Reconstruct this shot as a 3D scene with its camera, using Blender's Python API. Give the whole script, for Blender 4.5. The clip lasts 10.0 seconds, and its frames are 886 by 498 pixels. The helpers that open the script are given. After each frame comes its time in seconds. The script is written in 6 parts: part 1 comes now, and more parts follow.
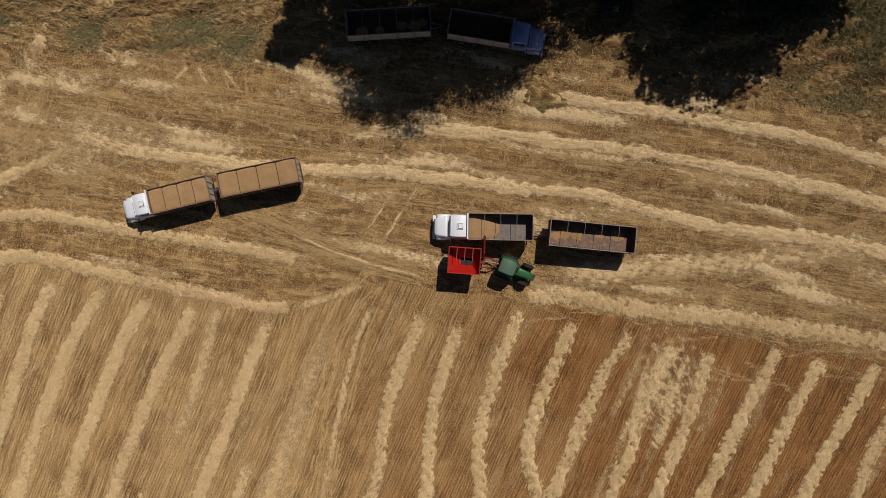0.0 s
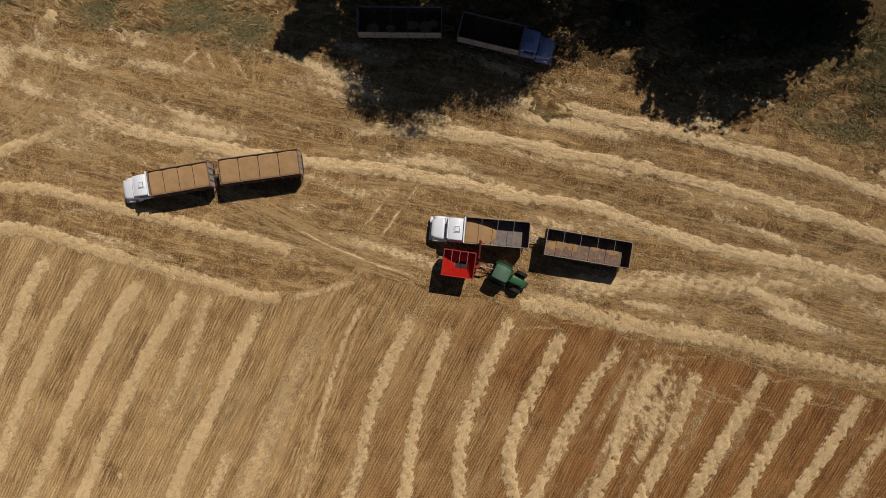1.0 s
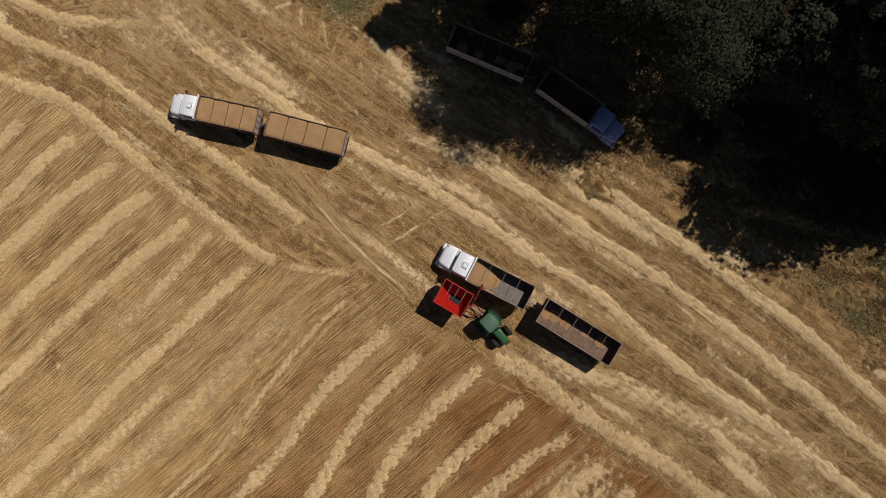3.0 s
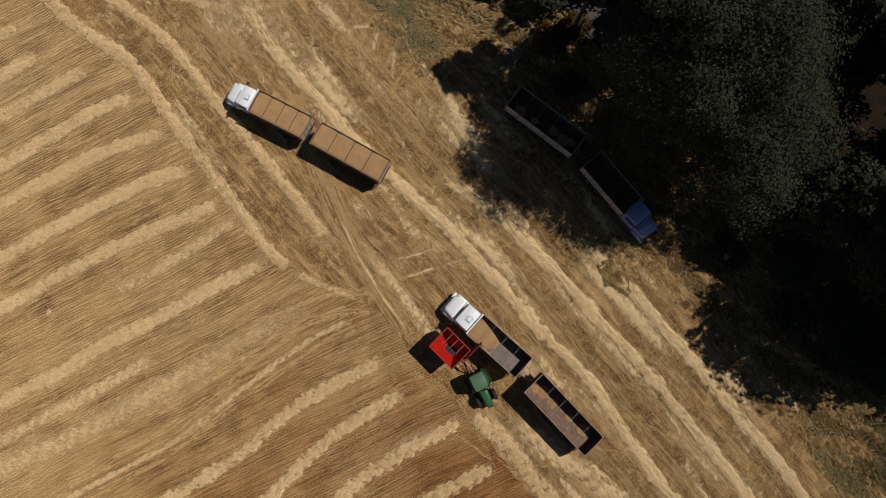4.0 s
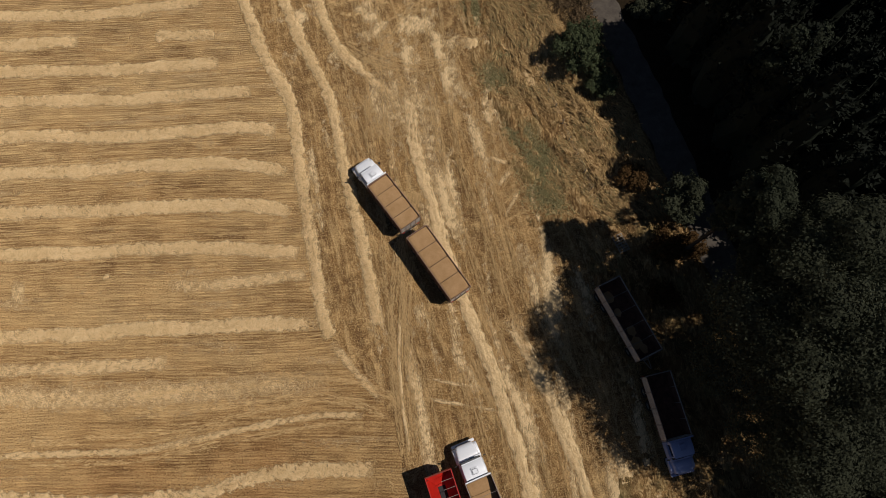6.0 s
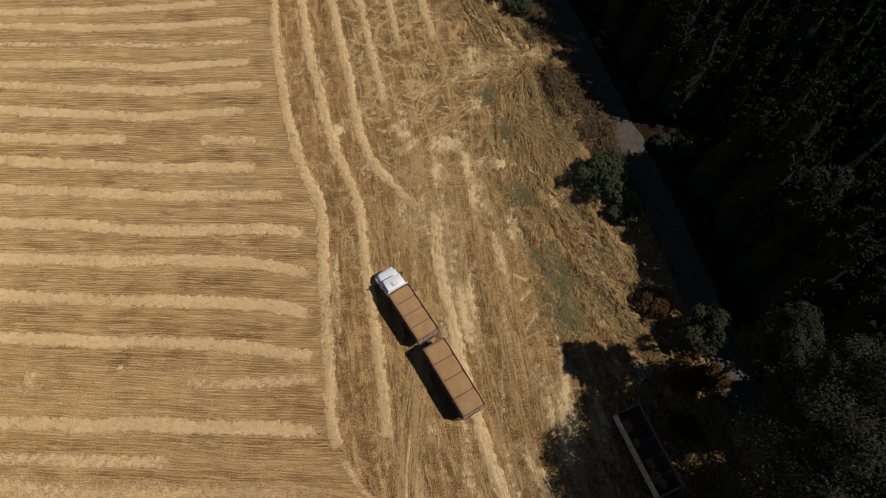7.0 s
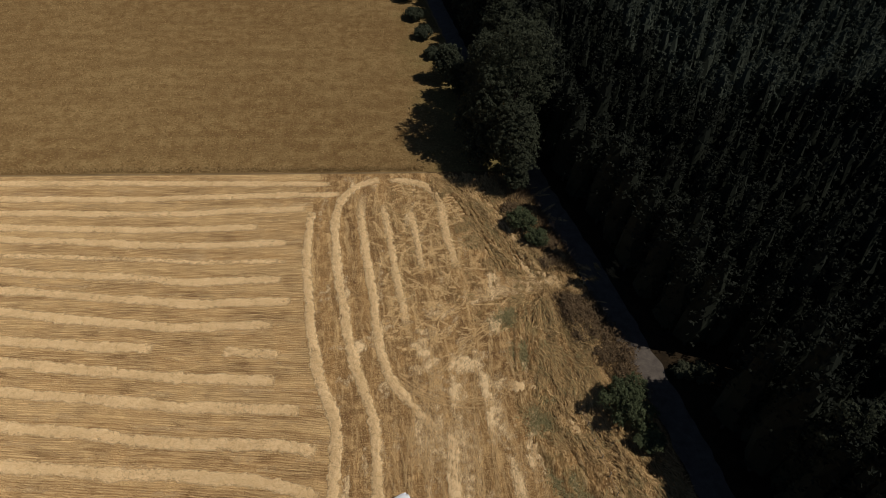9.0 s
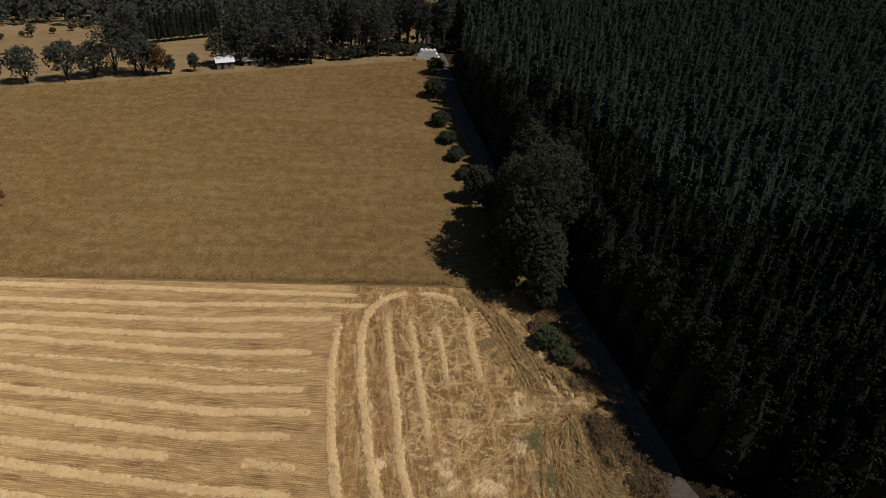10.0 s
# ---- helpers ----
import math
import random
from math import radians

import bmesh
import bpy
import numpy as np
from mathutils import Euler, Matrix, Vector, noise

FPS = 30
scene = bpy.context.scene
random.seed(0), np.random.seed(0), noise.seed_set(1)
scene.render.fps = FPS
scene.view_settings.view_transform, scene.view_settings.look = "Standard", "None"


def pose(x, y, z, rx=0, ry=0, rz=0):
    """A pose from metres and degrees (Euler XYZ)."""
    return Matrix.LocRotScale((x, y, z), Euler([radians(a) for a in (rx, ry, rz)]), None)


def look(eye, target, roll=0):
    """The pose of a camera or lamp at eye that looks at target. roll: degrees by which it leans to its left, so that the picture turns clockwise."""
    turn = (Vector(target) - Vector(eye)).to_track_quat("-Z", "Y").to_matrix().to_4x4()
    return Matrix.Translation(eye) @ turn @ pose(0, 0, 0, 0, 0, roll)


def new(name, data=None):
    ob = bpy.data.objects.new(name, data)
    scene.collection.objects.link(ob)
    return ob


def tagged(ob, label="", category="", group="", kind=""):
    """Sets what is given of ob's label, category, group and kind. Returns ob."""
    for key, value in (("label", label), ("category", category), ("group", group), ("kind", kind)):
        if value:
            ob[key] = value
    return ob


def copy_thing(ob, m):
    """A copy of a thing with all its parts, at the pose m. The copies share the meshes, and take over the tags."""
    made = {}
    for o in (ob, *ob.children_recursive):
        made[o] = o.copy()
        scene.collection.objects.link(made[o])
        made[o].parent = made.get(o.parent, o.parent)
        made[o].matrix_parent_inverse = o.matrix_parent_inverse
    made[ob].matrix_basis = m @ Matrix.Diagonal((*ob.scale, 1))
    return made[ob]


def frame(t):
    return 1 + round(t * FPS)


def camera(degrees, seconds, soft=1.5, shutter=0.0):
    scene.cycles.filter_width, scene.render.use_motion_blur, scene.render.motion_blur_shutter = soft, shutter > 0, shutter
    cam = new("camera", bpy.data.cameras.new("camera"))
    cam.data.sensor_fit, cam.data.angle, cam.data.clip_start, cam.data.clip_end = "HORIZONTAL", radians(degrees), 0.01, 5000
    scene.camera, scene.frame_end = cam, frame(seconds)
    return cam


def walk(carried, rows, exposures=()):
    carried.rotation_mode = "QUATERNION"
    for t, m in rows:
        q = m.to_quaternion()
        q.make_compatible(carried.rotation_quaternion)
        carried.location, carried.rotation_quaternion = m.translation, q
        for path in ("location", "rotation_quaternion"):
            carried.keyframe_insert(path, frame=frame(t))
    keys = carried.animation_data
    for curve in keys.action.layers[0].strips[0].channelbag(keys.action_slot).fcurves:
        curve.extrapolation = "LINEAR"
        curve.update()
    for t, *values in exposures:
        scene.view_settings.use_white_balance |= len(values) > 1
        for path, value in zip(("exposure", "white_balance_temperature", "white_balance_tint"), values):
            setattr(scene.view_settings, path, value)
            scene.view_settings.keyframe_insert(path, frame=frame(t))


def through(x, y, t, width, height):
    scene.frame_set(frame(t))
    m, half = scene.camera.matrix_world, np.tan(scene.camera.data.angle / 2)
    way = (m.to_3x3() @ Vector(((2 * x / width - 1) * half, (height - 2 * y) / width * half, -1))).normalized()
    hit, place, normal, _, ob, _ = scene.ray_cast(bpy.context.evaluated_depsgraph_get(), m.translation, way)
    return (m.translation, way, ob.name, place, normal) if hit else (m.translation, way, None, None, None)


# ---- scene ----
cam = camera(68.7, 10.0, soft=0.8)

PATH = [
    (0, (2.227, -7.634, 63.889), (2.897, -7.492, 43.899), 0.7),
    (0.5, (2.351, -7.827, 63.926), (3.021, -7.685, 43.936), 2.4),
    (1, (2.511, -8.018, 63.973), (3.182, -7.875, 43.983), 4.6),
    (1.5, (2.667, -8.010, 64.015), (3.328, -7.887, 44.025), 9.9),
    (2, (3.068, -7.758, 64.062), (3.719, -7.677, 44.072), 18.4),
    (2.2, (3.142, -7.588, 64.078), (3.792, -7.530, 44.088), 22.7),
    (3.3, (3.836, -5.799, 64.239), (5.014, -5.415, 44.279), 25.4),
    (3.5, (3.707, -5.592, 64.250), (5.062, -4.991, 44.310), 22.7),
    (4, (3.465, -5.049, 64.288), (5.155, -3.899, 44.388), 19.4),
    (4.5, (3.006, -4.625, 64.298), (4.896, -2.825, 44.468), 17.0),
    (5, (2.476, -4.230, 64.257), (4.336, -1.650, 44.517), 15.1),
    (5.5, (2.064, -3.919, 64.263), (3.934, -0.329, 44.683), 12.6),
    (6.8, (1.525, -3.481, 64.475), (3.315, 4.269, 46.135), 7.0),
    (7, (1.451, -3.463, 64.491), (3.241, 4.867, 46.401), 6.2),
    (7.5, (1.263, -3.536, 64.569), (3.193, 6.304, 47.259), 5.5),
    (8, (1.008, -3.626, 64.649), (3.088, 7.644, 48.259), 5.1),
    (8.5, (0.725, -3.778, 64.700), (2.785, 8.802, 49.290), 4.7),
    (9, (0.540, -3.986, 64.710), (2.300, 9.934, 50.460), 4.1),
    (9.5, (0.391, -4.192, 64.708), (1.661, 10.968, 51.728), 3.7),
    (10, (0.219, -4.317, 64.686), (1.179, 11.963, 53.106), 3.5),
]
walk(cam, [(t, look(eye, target, roll)) for t, eye, target, roll in PATH])

# ---- sky and sun ----
SUN_EL, SUN_AZ = radians(55), radians(107.5)
world = bpy.data.worlds.new("sky")
scene.world = world
world.use_nodes = True
wn = world.node_tree.nodes
sky = wn.new("ShaderNodeTexSky")
sky.sky_type, sky.sun_disc = "NISHITA", False
sky.sun_elevation, sky.sun_rotation = SUN_EL, SUN_AZ
sky.air_density, sky.dust_density, sky.altitude = 0.7, 0.3, 400
world.node_tree.links.new(sky.outputs[0], wn["Background"].inputs[0])
wn["Background"].inputs[1].default_value = 0.05
sun_data = bpy.data.lights.new("sun", "SUN")
sun_data.energy, sun_data.angle, sun_data.color = 5.0, radians(0.53), (1.0, 0.938, 0.866)
sun = new("sun", sun_data)
sun_from = Vector((math.sin(SUN_AZ) * math.cos(SUN_EL), math.cos(SUN_AZ) * math.cos(SUN_EL), math.sin(SUN_EL)))
sun.matrix_world = look(sun_from * 300, (0, 0, 0))
scene.view_settings.exposure = -0.76


# ---- materials ----
class Nodes:
    """A small builder for node materials."""

    def __init__(self, name, rough=0.8, metal=0.0, spec=0.3):
        self.m = bpy.data.materials.new(name)
        self.m.use_nodes = True
        self.t = self.m.node_tree
        self.b = self.t.nodes["Principled BSDF"]
        self.b.inputs["Roughness"].default_value = rough
        self.b.inputs["Metallic"].default_value = metal
        self.b.inputs["Specular IOR Level"].default_value = spec
        if spec < 0.2:
            self.b.inputs["Diffuse Roughness"].default_value = 1.0
        co = self.t.nodes.new("ShaderNodeTexCoord")
        self.obj = co.outputs["Object"]

    def put(self, a, b):
        self.t.links.new(a, b)

    def stretch(self, scale, turn=0.0, at=(0, 0, 0)):
        n = self.t.nodes.new("ShaderNodeMapping")
        n.inputs["Scale"].default_value = scale
        n.inputs["Rotation"].default_value = (0, 0, radians(turn))
        n.inputs["Location"].default_value = at
        self.put(self.obj, n.inputs[0])
        return n.outputs[0]

    def noise(self, scale, detail=4, rough=0.6, co=None, warp=0.0):
        n = self.t.nodes.new("ShaderNodeTexNoise")
        n.inputs["Scale"].default_value, n.inputs["Detail"].default_value = scale, detail
        n.inputs["Roughness"].default_value, n.inputs["Distortion"].default_value = rough, warp
        self.put(co or self.obj, n.inputs[0])
        return n.outputs[0]

    def ramp(self, fac, stops):
        n = self.t.nodes.new("ShaderNodeValToRGB")
        e = n.color_ramp.elements
        while len(e) < len(stops):
            e.new(0.5)
        for el, (p, c) in zip(e, stops):
            el.position = p
            el.color = (*c, 1) if len(c) == 3 else c
        self.put(fac, n.inputs[0])
        return n.outputs[0]

    def mix(self, fac, a, b, kind="MIX"):
        n = self.t.nodes.new("ShaderNodeMix")
        n.data_type, n.blend_type = "RGBA", kind
        for s, v in ((n.inputs[0], fac), (n.inputs[6], a), (n.inputs[7], b)):
            if isinstance(v, (int, float)):
                s.default_value = v
            elif isinstance(v, tuple):
                s.default_value = (*v, 1)
            else:
                self.put(v, s)
        return n.outputs[2]

    def math(self, op, a, b=0.0):
        n = self.t.nodes.new("ShaderNodeMath")
        n.operation = op
        for s, v in ((n.inputs[0], a), (n.inputs[1], b)):
            if isinstance(v, (int, float)):
                s.default_value = v
            else:
                self.put(v, s)
        return n.outputs[0]

    def split(self):
        n = self.t.nodes.new("ShaderNodeSeparateXYZ")
        self.put(self.obj, n.inputs[0])
        return n.outputs

    def random(self, island=False):
        if island:
            return self.t.nodes.new("ShaderNodeNewGeometry").outputs["Random Per Island"]
        return self.t.nodes.new("ShaderNodeObjectInfo").outputs["Random"]

    def bump(self, height, strength=0.5, dist=0.05):
        n = self.t.nodes.new("ShaderNodeBump")
        n.inputs["Strength"].default_value, n.inputs["Distance"].default_value = strength, dist
        self.put(height, n.inputs["Height"])
        self.put(n.outputs[0], self.b.inputs["Normal"])

    def colour(self, c):
        if isinstance(c, tuple):
            self.b.inputs["Base Color"].default_value = (*c, 1)
        else:
            self.put(c, self.b.inputs["Base Color"])
        return self.m


def plain(name, c, rough=0.6, metal=0.0, vary=0.25, scale=3.0, grime=None, spec=0.3, bump=0.0):
    """Paint, metal, rubber: one colour with soft blotches, grime and a little relief."""
    n = Nodes(name, rough, metal, spec)
    a = n.noise(scale, 5, 0.65)
    lo = tuple(v * (1 - vary) for v in c)
    hi = tuple(min(1, v * (1 + vary)) for v in c)
    col = n.ramp(a, [(0.3, lo), (0.7, hi)])
    if grime:
        g = n.ramp(n.noise(scale * 2.7, 6, 0.7), [(0.52, (0, 0, 0)), (0.68, (1, 1, 1))])
        col = n.mix(g, col, grime)
    if bump:
        n.bump(n.noise(scale * 12, 3), bump, 0.01)
    return n.colour(col)


def stubble_material(name, turn, spacing, soil_lo, soil_hi, stalk, cover):
    """Cut stubble: thin pale stalk lines over brown soil, with worn and littered patches."""
    n = Nodes(name, 0.9, spec=0.08)
    x, y, z = n.split()
    patch = n.noise(0.30, 5, 0.65)
    wide = n.noise(0.06, 3, 0.6)
    fine = n.noise(7.5, 3, 0.8)
    k = n.math("SUBTRACT", -math.tan(radians(turn)), n.math("MULTIPLY", y, 0.0018))
    sway = n.math("ADD", n.math("MULTIPLY", n.noise(0.06, 2), 1.4), n.math("MULTIPLY", n.noise(0.9, 2, 0.6), 0.10))
    v = n.math("ADD", n.math("ADD", n.math("MULTIPLY", x, k), y), sway)

    def rows(across, lengthwise, detail, at=0.0):
        """Noise drawn out along the drilled rows."""
        co = n.t.nodes.new("ShaderNodeCombineXYZ")
        n.put(n.math("MULTIPLY", n.math("ADD", x, at), lengthwise), co.inputs[0])
        n.put(n.math("MULTIPLY", v, across), co.inputs[1])
        return n.noise(1.0, detail, 0.6, co.outputs[0])

    line = n.math("MULTIPLY", n.math("ADD", n.math("SINE", n.math("MULTIPLY", v, 6.2832 / spacing)), 1.0), 0.5)
    line = n.math("ADD", n.math("MULTIPLY", line, 0.27), n.math("MULTIPLY", rows(1.15 / spacing, 0.22, 1, 23.0), 1.25))
    line = n.ramp(line, [(0.68, (0, 0, 0)), (0.86, (1, 1, 1))])
    kept = n.ramp(n.noise(0.7, 4, 0.7), [(0.34, (0.25, 0.25, 0.25)), (0.58, (1, 1, 1))])
    broad = rows(0.50, 0.10, 5, 11.0)
    soil = n.mix(0.6, n.ramp(broad, [(0.36, soil_lo), (0.64, soil_hi)]), n.ramp(patch, [(0.38, soil_lo), (0.60, soil_hi)]))
    worn = n.ramp(rows(0.35, 0.03, 3, 77.0), [(0.46, (0.0, 0.0, 0.0)), (0.62, (0.34, 0.34, 0.34))])
    soil = n.mix(worn, soil, stalk)
    lines = n.math("MULTIPLY", n.math("MULTIPLY", line, kept), cover)
    col = n.mix(lines, soil, stalk)
    streak = n.ramp(rows(4.6, 0.40, 3), [(0.55, (0, 0, 0)), (0.66, (0.60, 0.60, 0.60))])
    col = n.mix(streak, col, tuple(v * 1.1 for v in stalk))
    col = n.mix(n.ramp(fine, [(0.54, (0, 0, 0)), (0.62, (0.70, 0.70, 0.70))]), col, stalk)
    col = n.mix(n.ramp(fine, [(0.35, (0.95, 0.95, 0.95)), (0.47, (0, 0, 0))]), col, tuple(v * 0.45 for v in soil_lo))
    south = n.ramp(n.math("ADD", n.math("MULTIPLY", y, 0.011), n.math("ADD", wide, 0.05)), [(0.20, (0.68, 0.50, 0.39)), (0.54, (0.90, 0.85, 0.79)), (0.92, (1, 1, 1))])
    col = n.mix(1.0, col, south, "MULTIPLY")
    n.bump(n.math("ADD", n.math("ADD", broad, lines), fine), 0.9, 0.12)
    return n.colour(col)


def headland_material():
    """Trodden stubble where machines pass lengthwise: soft gold and brown bands, mottled and combed."""
    n = Nodes("trodden_stubble", 0.9, spec=0.08)
    x, y, z = n.split()
    sway = n.math("ADD", n.math("MULTIPLY", n.noise(0.10, 2), 1.6), n.math("MULTIPLY", n.noise(0.9, 3, 0.6), 0.25))
    u = n.math("ADD", n.math("ADD", x, n.math("MULTIPLY", y, 0.075)), sway)

    def bands(across, lengthwise, detail, at=0.0):
        """Noise drawn out along the headland."""
        co = n.t.nodes.new("ShaderNodeCombineXYZ")
        n.put(n.math("MULTIPLY", u, across), co.inputs[0])
        n.put(n.math("MULTIPLY", n.math("ADD", y, at), lengthwise), co.inputs[1])
        return n.noise(1.0, detail, 0.65, co.outputs[0])

    soil, gold, stalk = (0.150, 0.076, 0.030), (0.43, 0.250, 0.098), (0.80, 0.568, 0.275)
    broad = bands(0.55, 0.05, 4, 11.0)
    mottle = n.noise(0.75, 4, 0.65, None, 0.8)
    col = n.mix(0.5, n.ramp(broad, [(0.41, soil), (0.59, gold)]), n.ramp(mottle, [(0.42, soil), (0.60, gold)]))
    col = n.mix(n.ramp(mottle, [(0.54, (0, 0, 0)), (0.68, (0.45, 0.45, 0.45))]), col, stalk)
    comb = bands(2.4, 0.32, 4, 40.0)
    col = n.mix(n.ramp(comb, [(0.53, (0, 0, 0)), (0.68, (0.45, 0.45, 0.45))]), col, stalk)
    col = n.mix(n.ramp(comb, [(0.32, (0.55, 0.55, 0.55)), (0.46, (0, 0, 0))]), col, soil)
    straw = bands(0.9, 0.10, 4, 77.0)
    col = n.mix(n.ramp(straw, [(0.54, (0, 0, 0)), (0.64, (0.45, 0.45, 0.45))]), col, stalk)
    rows = n.noise(1.0, 2, 0.7, n.stretch((0.6, 5.2, 1), -11), 0.25)
    fine = n.noise(7.5, 3, 0.8)
    col = n.mix(n.ramp(rows, [(0.54, (0, 0, 0)), (0.66, (0.26, 0.26, 0.26))]), col, stalk)
    col = n.mix(n.ramp(fine, [(0.54, (0, 0, 0)), (0.63, (0.65, 0.65, 0.65))]), col, stalk)
    col = n.mix(n.ramp(fine, [(0.35, (0.90, 0.90, 0.90)), (0.47, (0, 0, 0))]), col, tuple(v * 0.45 for v in soil))
    n.bump(n.math("ADD", n.math("ADD", comb, mottle), fine), 0.9, 0.14)
    return n.colour(col)


def straw_material(name="straw", grain=(9.0, 9.0, 2.0), loose=2.8, warp=0.8, dull=0.5):
    """Loose straw; where it lies thin the stubble shows through."""
    n = Nodes(name, 0.85, spec=0.12)
    x, y, z = n.split()
    tuft = n.noise(1.7, 5, 0.7, None, 1.2)
    fine = n.noise(6.5, 5, 0.8, None, 2.0)
    wide = n.noise(0.22, 3)
    col = n.ramp(tuft, [(0.28, (0.57, 0.385, 0.185)), (0.46, (0.80, 0.58, 0.305)), (0.72, (0.92, 0.72, 0.43))])
    col = n.mix(0.4, col, n.ramp(wide, [(0.35, (0.60, 0.406, 0.188)), (0.65, (0.85, 0.615, 0.330))]))
    col = n.mix(n.ramp(fine, [(0.34, (0.5, 0.5, 0.5)), (0.44, (0, 0, 0))]), col, (0.29, 0.172, 0.070))
    col = n.mix(n.ramp(tuft, [(0.31, (0.55, 0.55, 0.55)), (0.39, (0, 0, 0))]), col, (0.26, 0.150, 0.062))
    strand = n.noise(1.0, 4, 0.75, n.stretch(grain, 8), warp)
    thin = n.math("ADD", n.math("MULTIPLY", z, 8.5), n.math("MULTIPLY", n.math("SUBTRACT", strand, 0.5), loose))
    col = n.mix(n.ramp(strand, [(0.34, (dull, dull, dull)), (0.46, (0, 0, 0))]), col, (0.36, 0.225, 0.098))
    col = n.mix(n.ramp(strand, [(0.54, (0, 0, 0)), (0.66, (0.5, 0.5, 0.5))]), col, (0.92, 0.73, 0.45))
    col = n.mix(0.5 - dull, col, (0.94, 0.735, 0.44))
    cover = n.ramp(thin, [(-0.0, (0, 0, 0)), (0.72, (1, 1, 1))])
    n.put(cover, n.b.inputs["Alpha"])
    n.bump(n.math("ADD", tuft, n.math("ADD", fine, strand)), 0.9, 0.16)
    return n.colour(col)


def pasture_material():
    n = Nodes("dry_pasture", 0.95, spec=0.08)
    wide = n.noise(0.035, 4, 0.6)
    mid = n.noise(0.5, 5, 0.7)
    fine = n.noise(2.6, 4, 0.8)
    col = n.ramp(wide, [(0.35, (0.200, 0.116, 0.044)), (0.65, (0.275, 0.178, 0.074))])
    col = n.mix(n.ramp(mid, [(0.44, (0, 0, 0)), (0.64, (0.75, 0.75, 0.75))]), col, (0.35, 0.238, 0.104))
    col = n.mix(n.ramp(mid, [(0.34, (0.6, 0.6, 0.6)), (0.48, (0, 0, 0))]), col, (0.165, 0.092, 0.034))
    drift = n.noise(1.0, 4, 0.65, n.stretch((0.05, 0.30, 1), -8))
    col = n.mix(n.ramp(drift, [(0.38, (0.55, 0.55, 0.55)), (0.56, (0, 0, 0))]), col, (0.185, 0.108, 0.042))
    x, y, z = n.split()
    east = n.ramp(n.math("ADD", n.math("MULTIPLY", n.math("SUBTRACT", x, 4.0), 0.05), n.math("ADD", n.noise(0.12, 4), 0.0)), [(0.52, (0, 0, 0)), (1.0, (0.7, 0.7, 0.7))])
    col = n.mix(east, col, (0.19, 0.165, 0.060))
    col = n.mix(n.ramp(fine, [(0.38, (0.85, 0.85, 0.85)), (0.50, (0, 0, 0))]), col, (0.125, 0.080, 0.029))
    n.bump(n.math("ADD", mid, fine), 1.0, 0.25)
    return n.colour(col)


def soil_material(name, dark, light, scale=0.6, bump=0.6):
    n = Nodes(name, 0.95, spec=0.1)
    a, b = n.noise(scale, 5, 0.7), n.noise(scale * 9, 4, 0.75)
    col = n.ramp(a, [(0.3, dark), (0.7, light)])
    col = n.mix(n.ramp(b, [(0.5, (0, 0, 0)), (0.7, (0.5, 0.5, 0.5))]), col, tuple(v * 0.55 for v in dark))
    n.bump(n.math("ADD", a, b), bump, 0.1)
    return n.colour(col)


def leaf_material(name, dark, light, rough=0.0, through=0.0):
    n = Nodes(name, 0.75, spec=0.06)
    col = n.ramp(n.random(True), [(0.0, dark), (1.0, light)])
    col = n.mix(n.ramp(n.noise(0.35, 3), [(0.35, (0, 0, 0)), (0.7, (0.6, 0.6, 0.6))]), col, tuple((a + b) * 0.62 for a, b in zip(dark, light)))
    if rough:
        tuft = n.noise(2.2, 4, 0.7)
        col = n.mix(n.ramp(tuft, [(0.36, (0.8, 0.8, 0.8)), (0.52, (0, 0, 0))]), col, tuple(v * 0.45 for v in dark))
        n.bump(tuft, rough, 0.4)
    if through:
        thin, both = n.t.nodes.new("ShaderNodeBsdfTranslucent"), n.t.nodes.new("ShaderNodeMixShader")
        n.put(col, thin.inputs["Color"])
        both.inputs[0].default_value = through
        n.put(n.b.outputs[0], both.inputs[1])
        n.put(thin.outputs[0], both.inputs[2])
        n.put(both.outputs[0], n.t.nodes["Material Output"].inputs["Surface"])
    return n.colour(col)


def grain_material():
    n = Nodes("wheat_grain", 0.85, spec=0.15)
    a, b = n.noise(1.1, 4), n.noise(30, 3, 0.7)
    col = n.ramp(a, [(0.3, (0.47, 0.290, 0.138)), (0.7, (0.58, 0.375, 0.195))])
    col = n.mix(n.ramp(b, [(0.4, (0.35, 0.35, 0.35)), (0.6, (0, 0, 0))]), col, (0.30, 0.16, 0.055))
    n.bump(b, 0.4, 0.02)
    return n.colour(col)


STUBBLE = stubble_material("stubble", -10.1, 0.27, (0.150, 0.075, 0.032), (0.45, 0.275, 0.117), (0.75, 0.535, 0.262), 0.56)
HEADLAND = headland_material()
STRAW, PASTURE = straw_material(), pasture_material()
PRESSED = straw_material("pressed_straw", (7.0, 2.4, 2.0), 2.6, 1.4, 0.12)

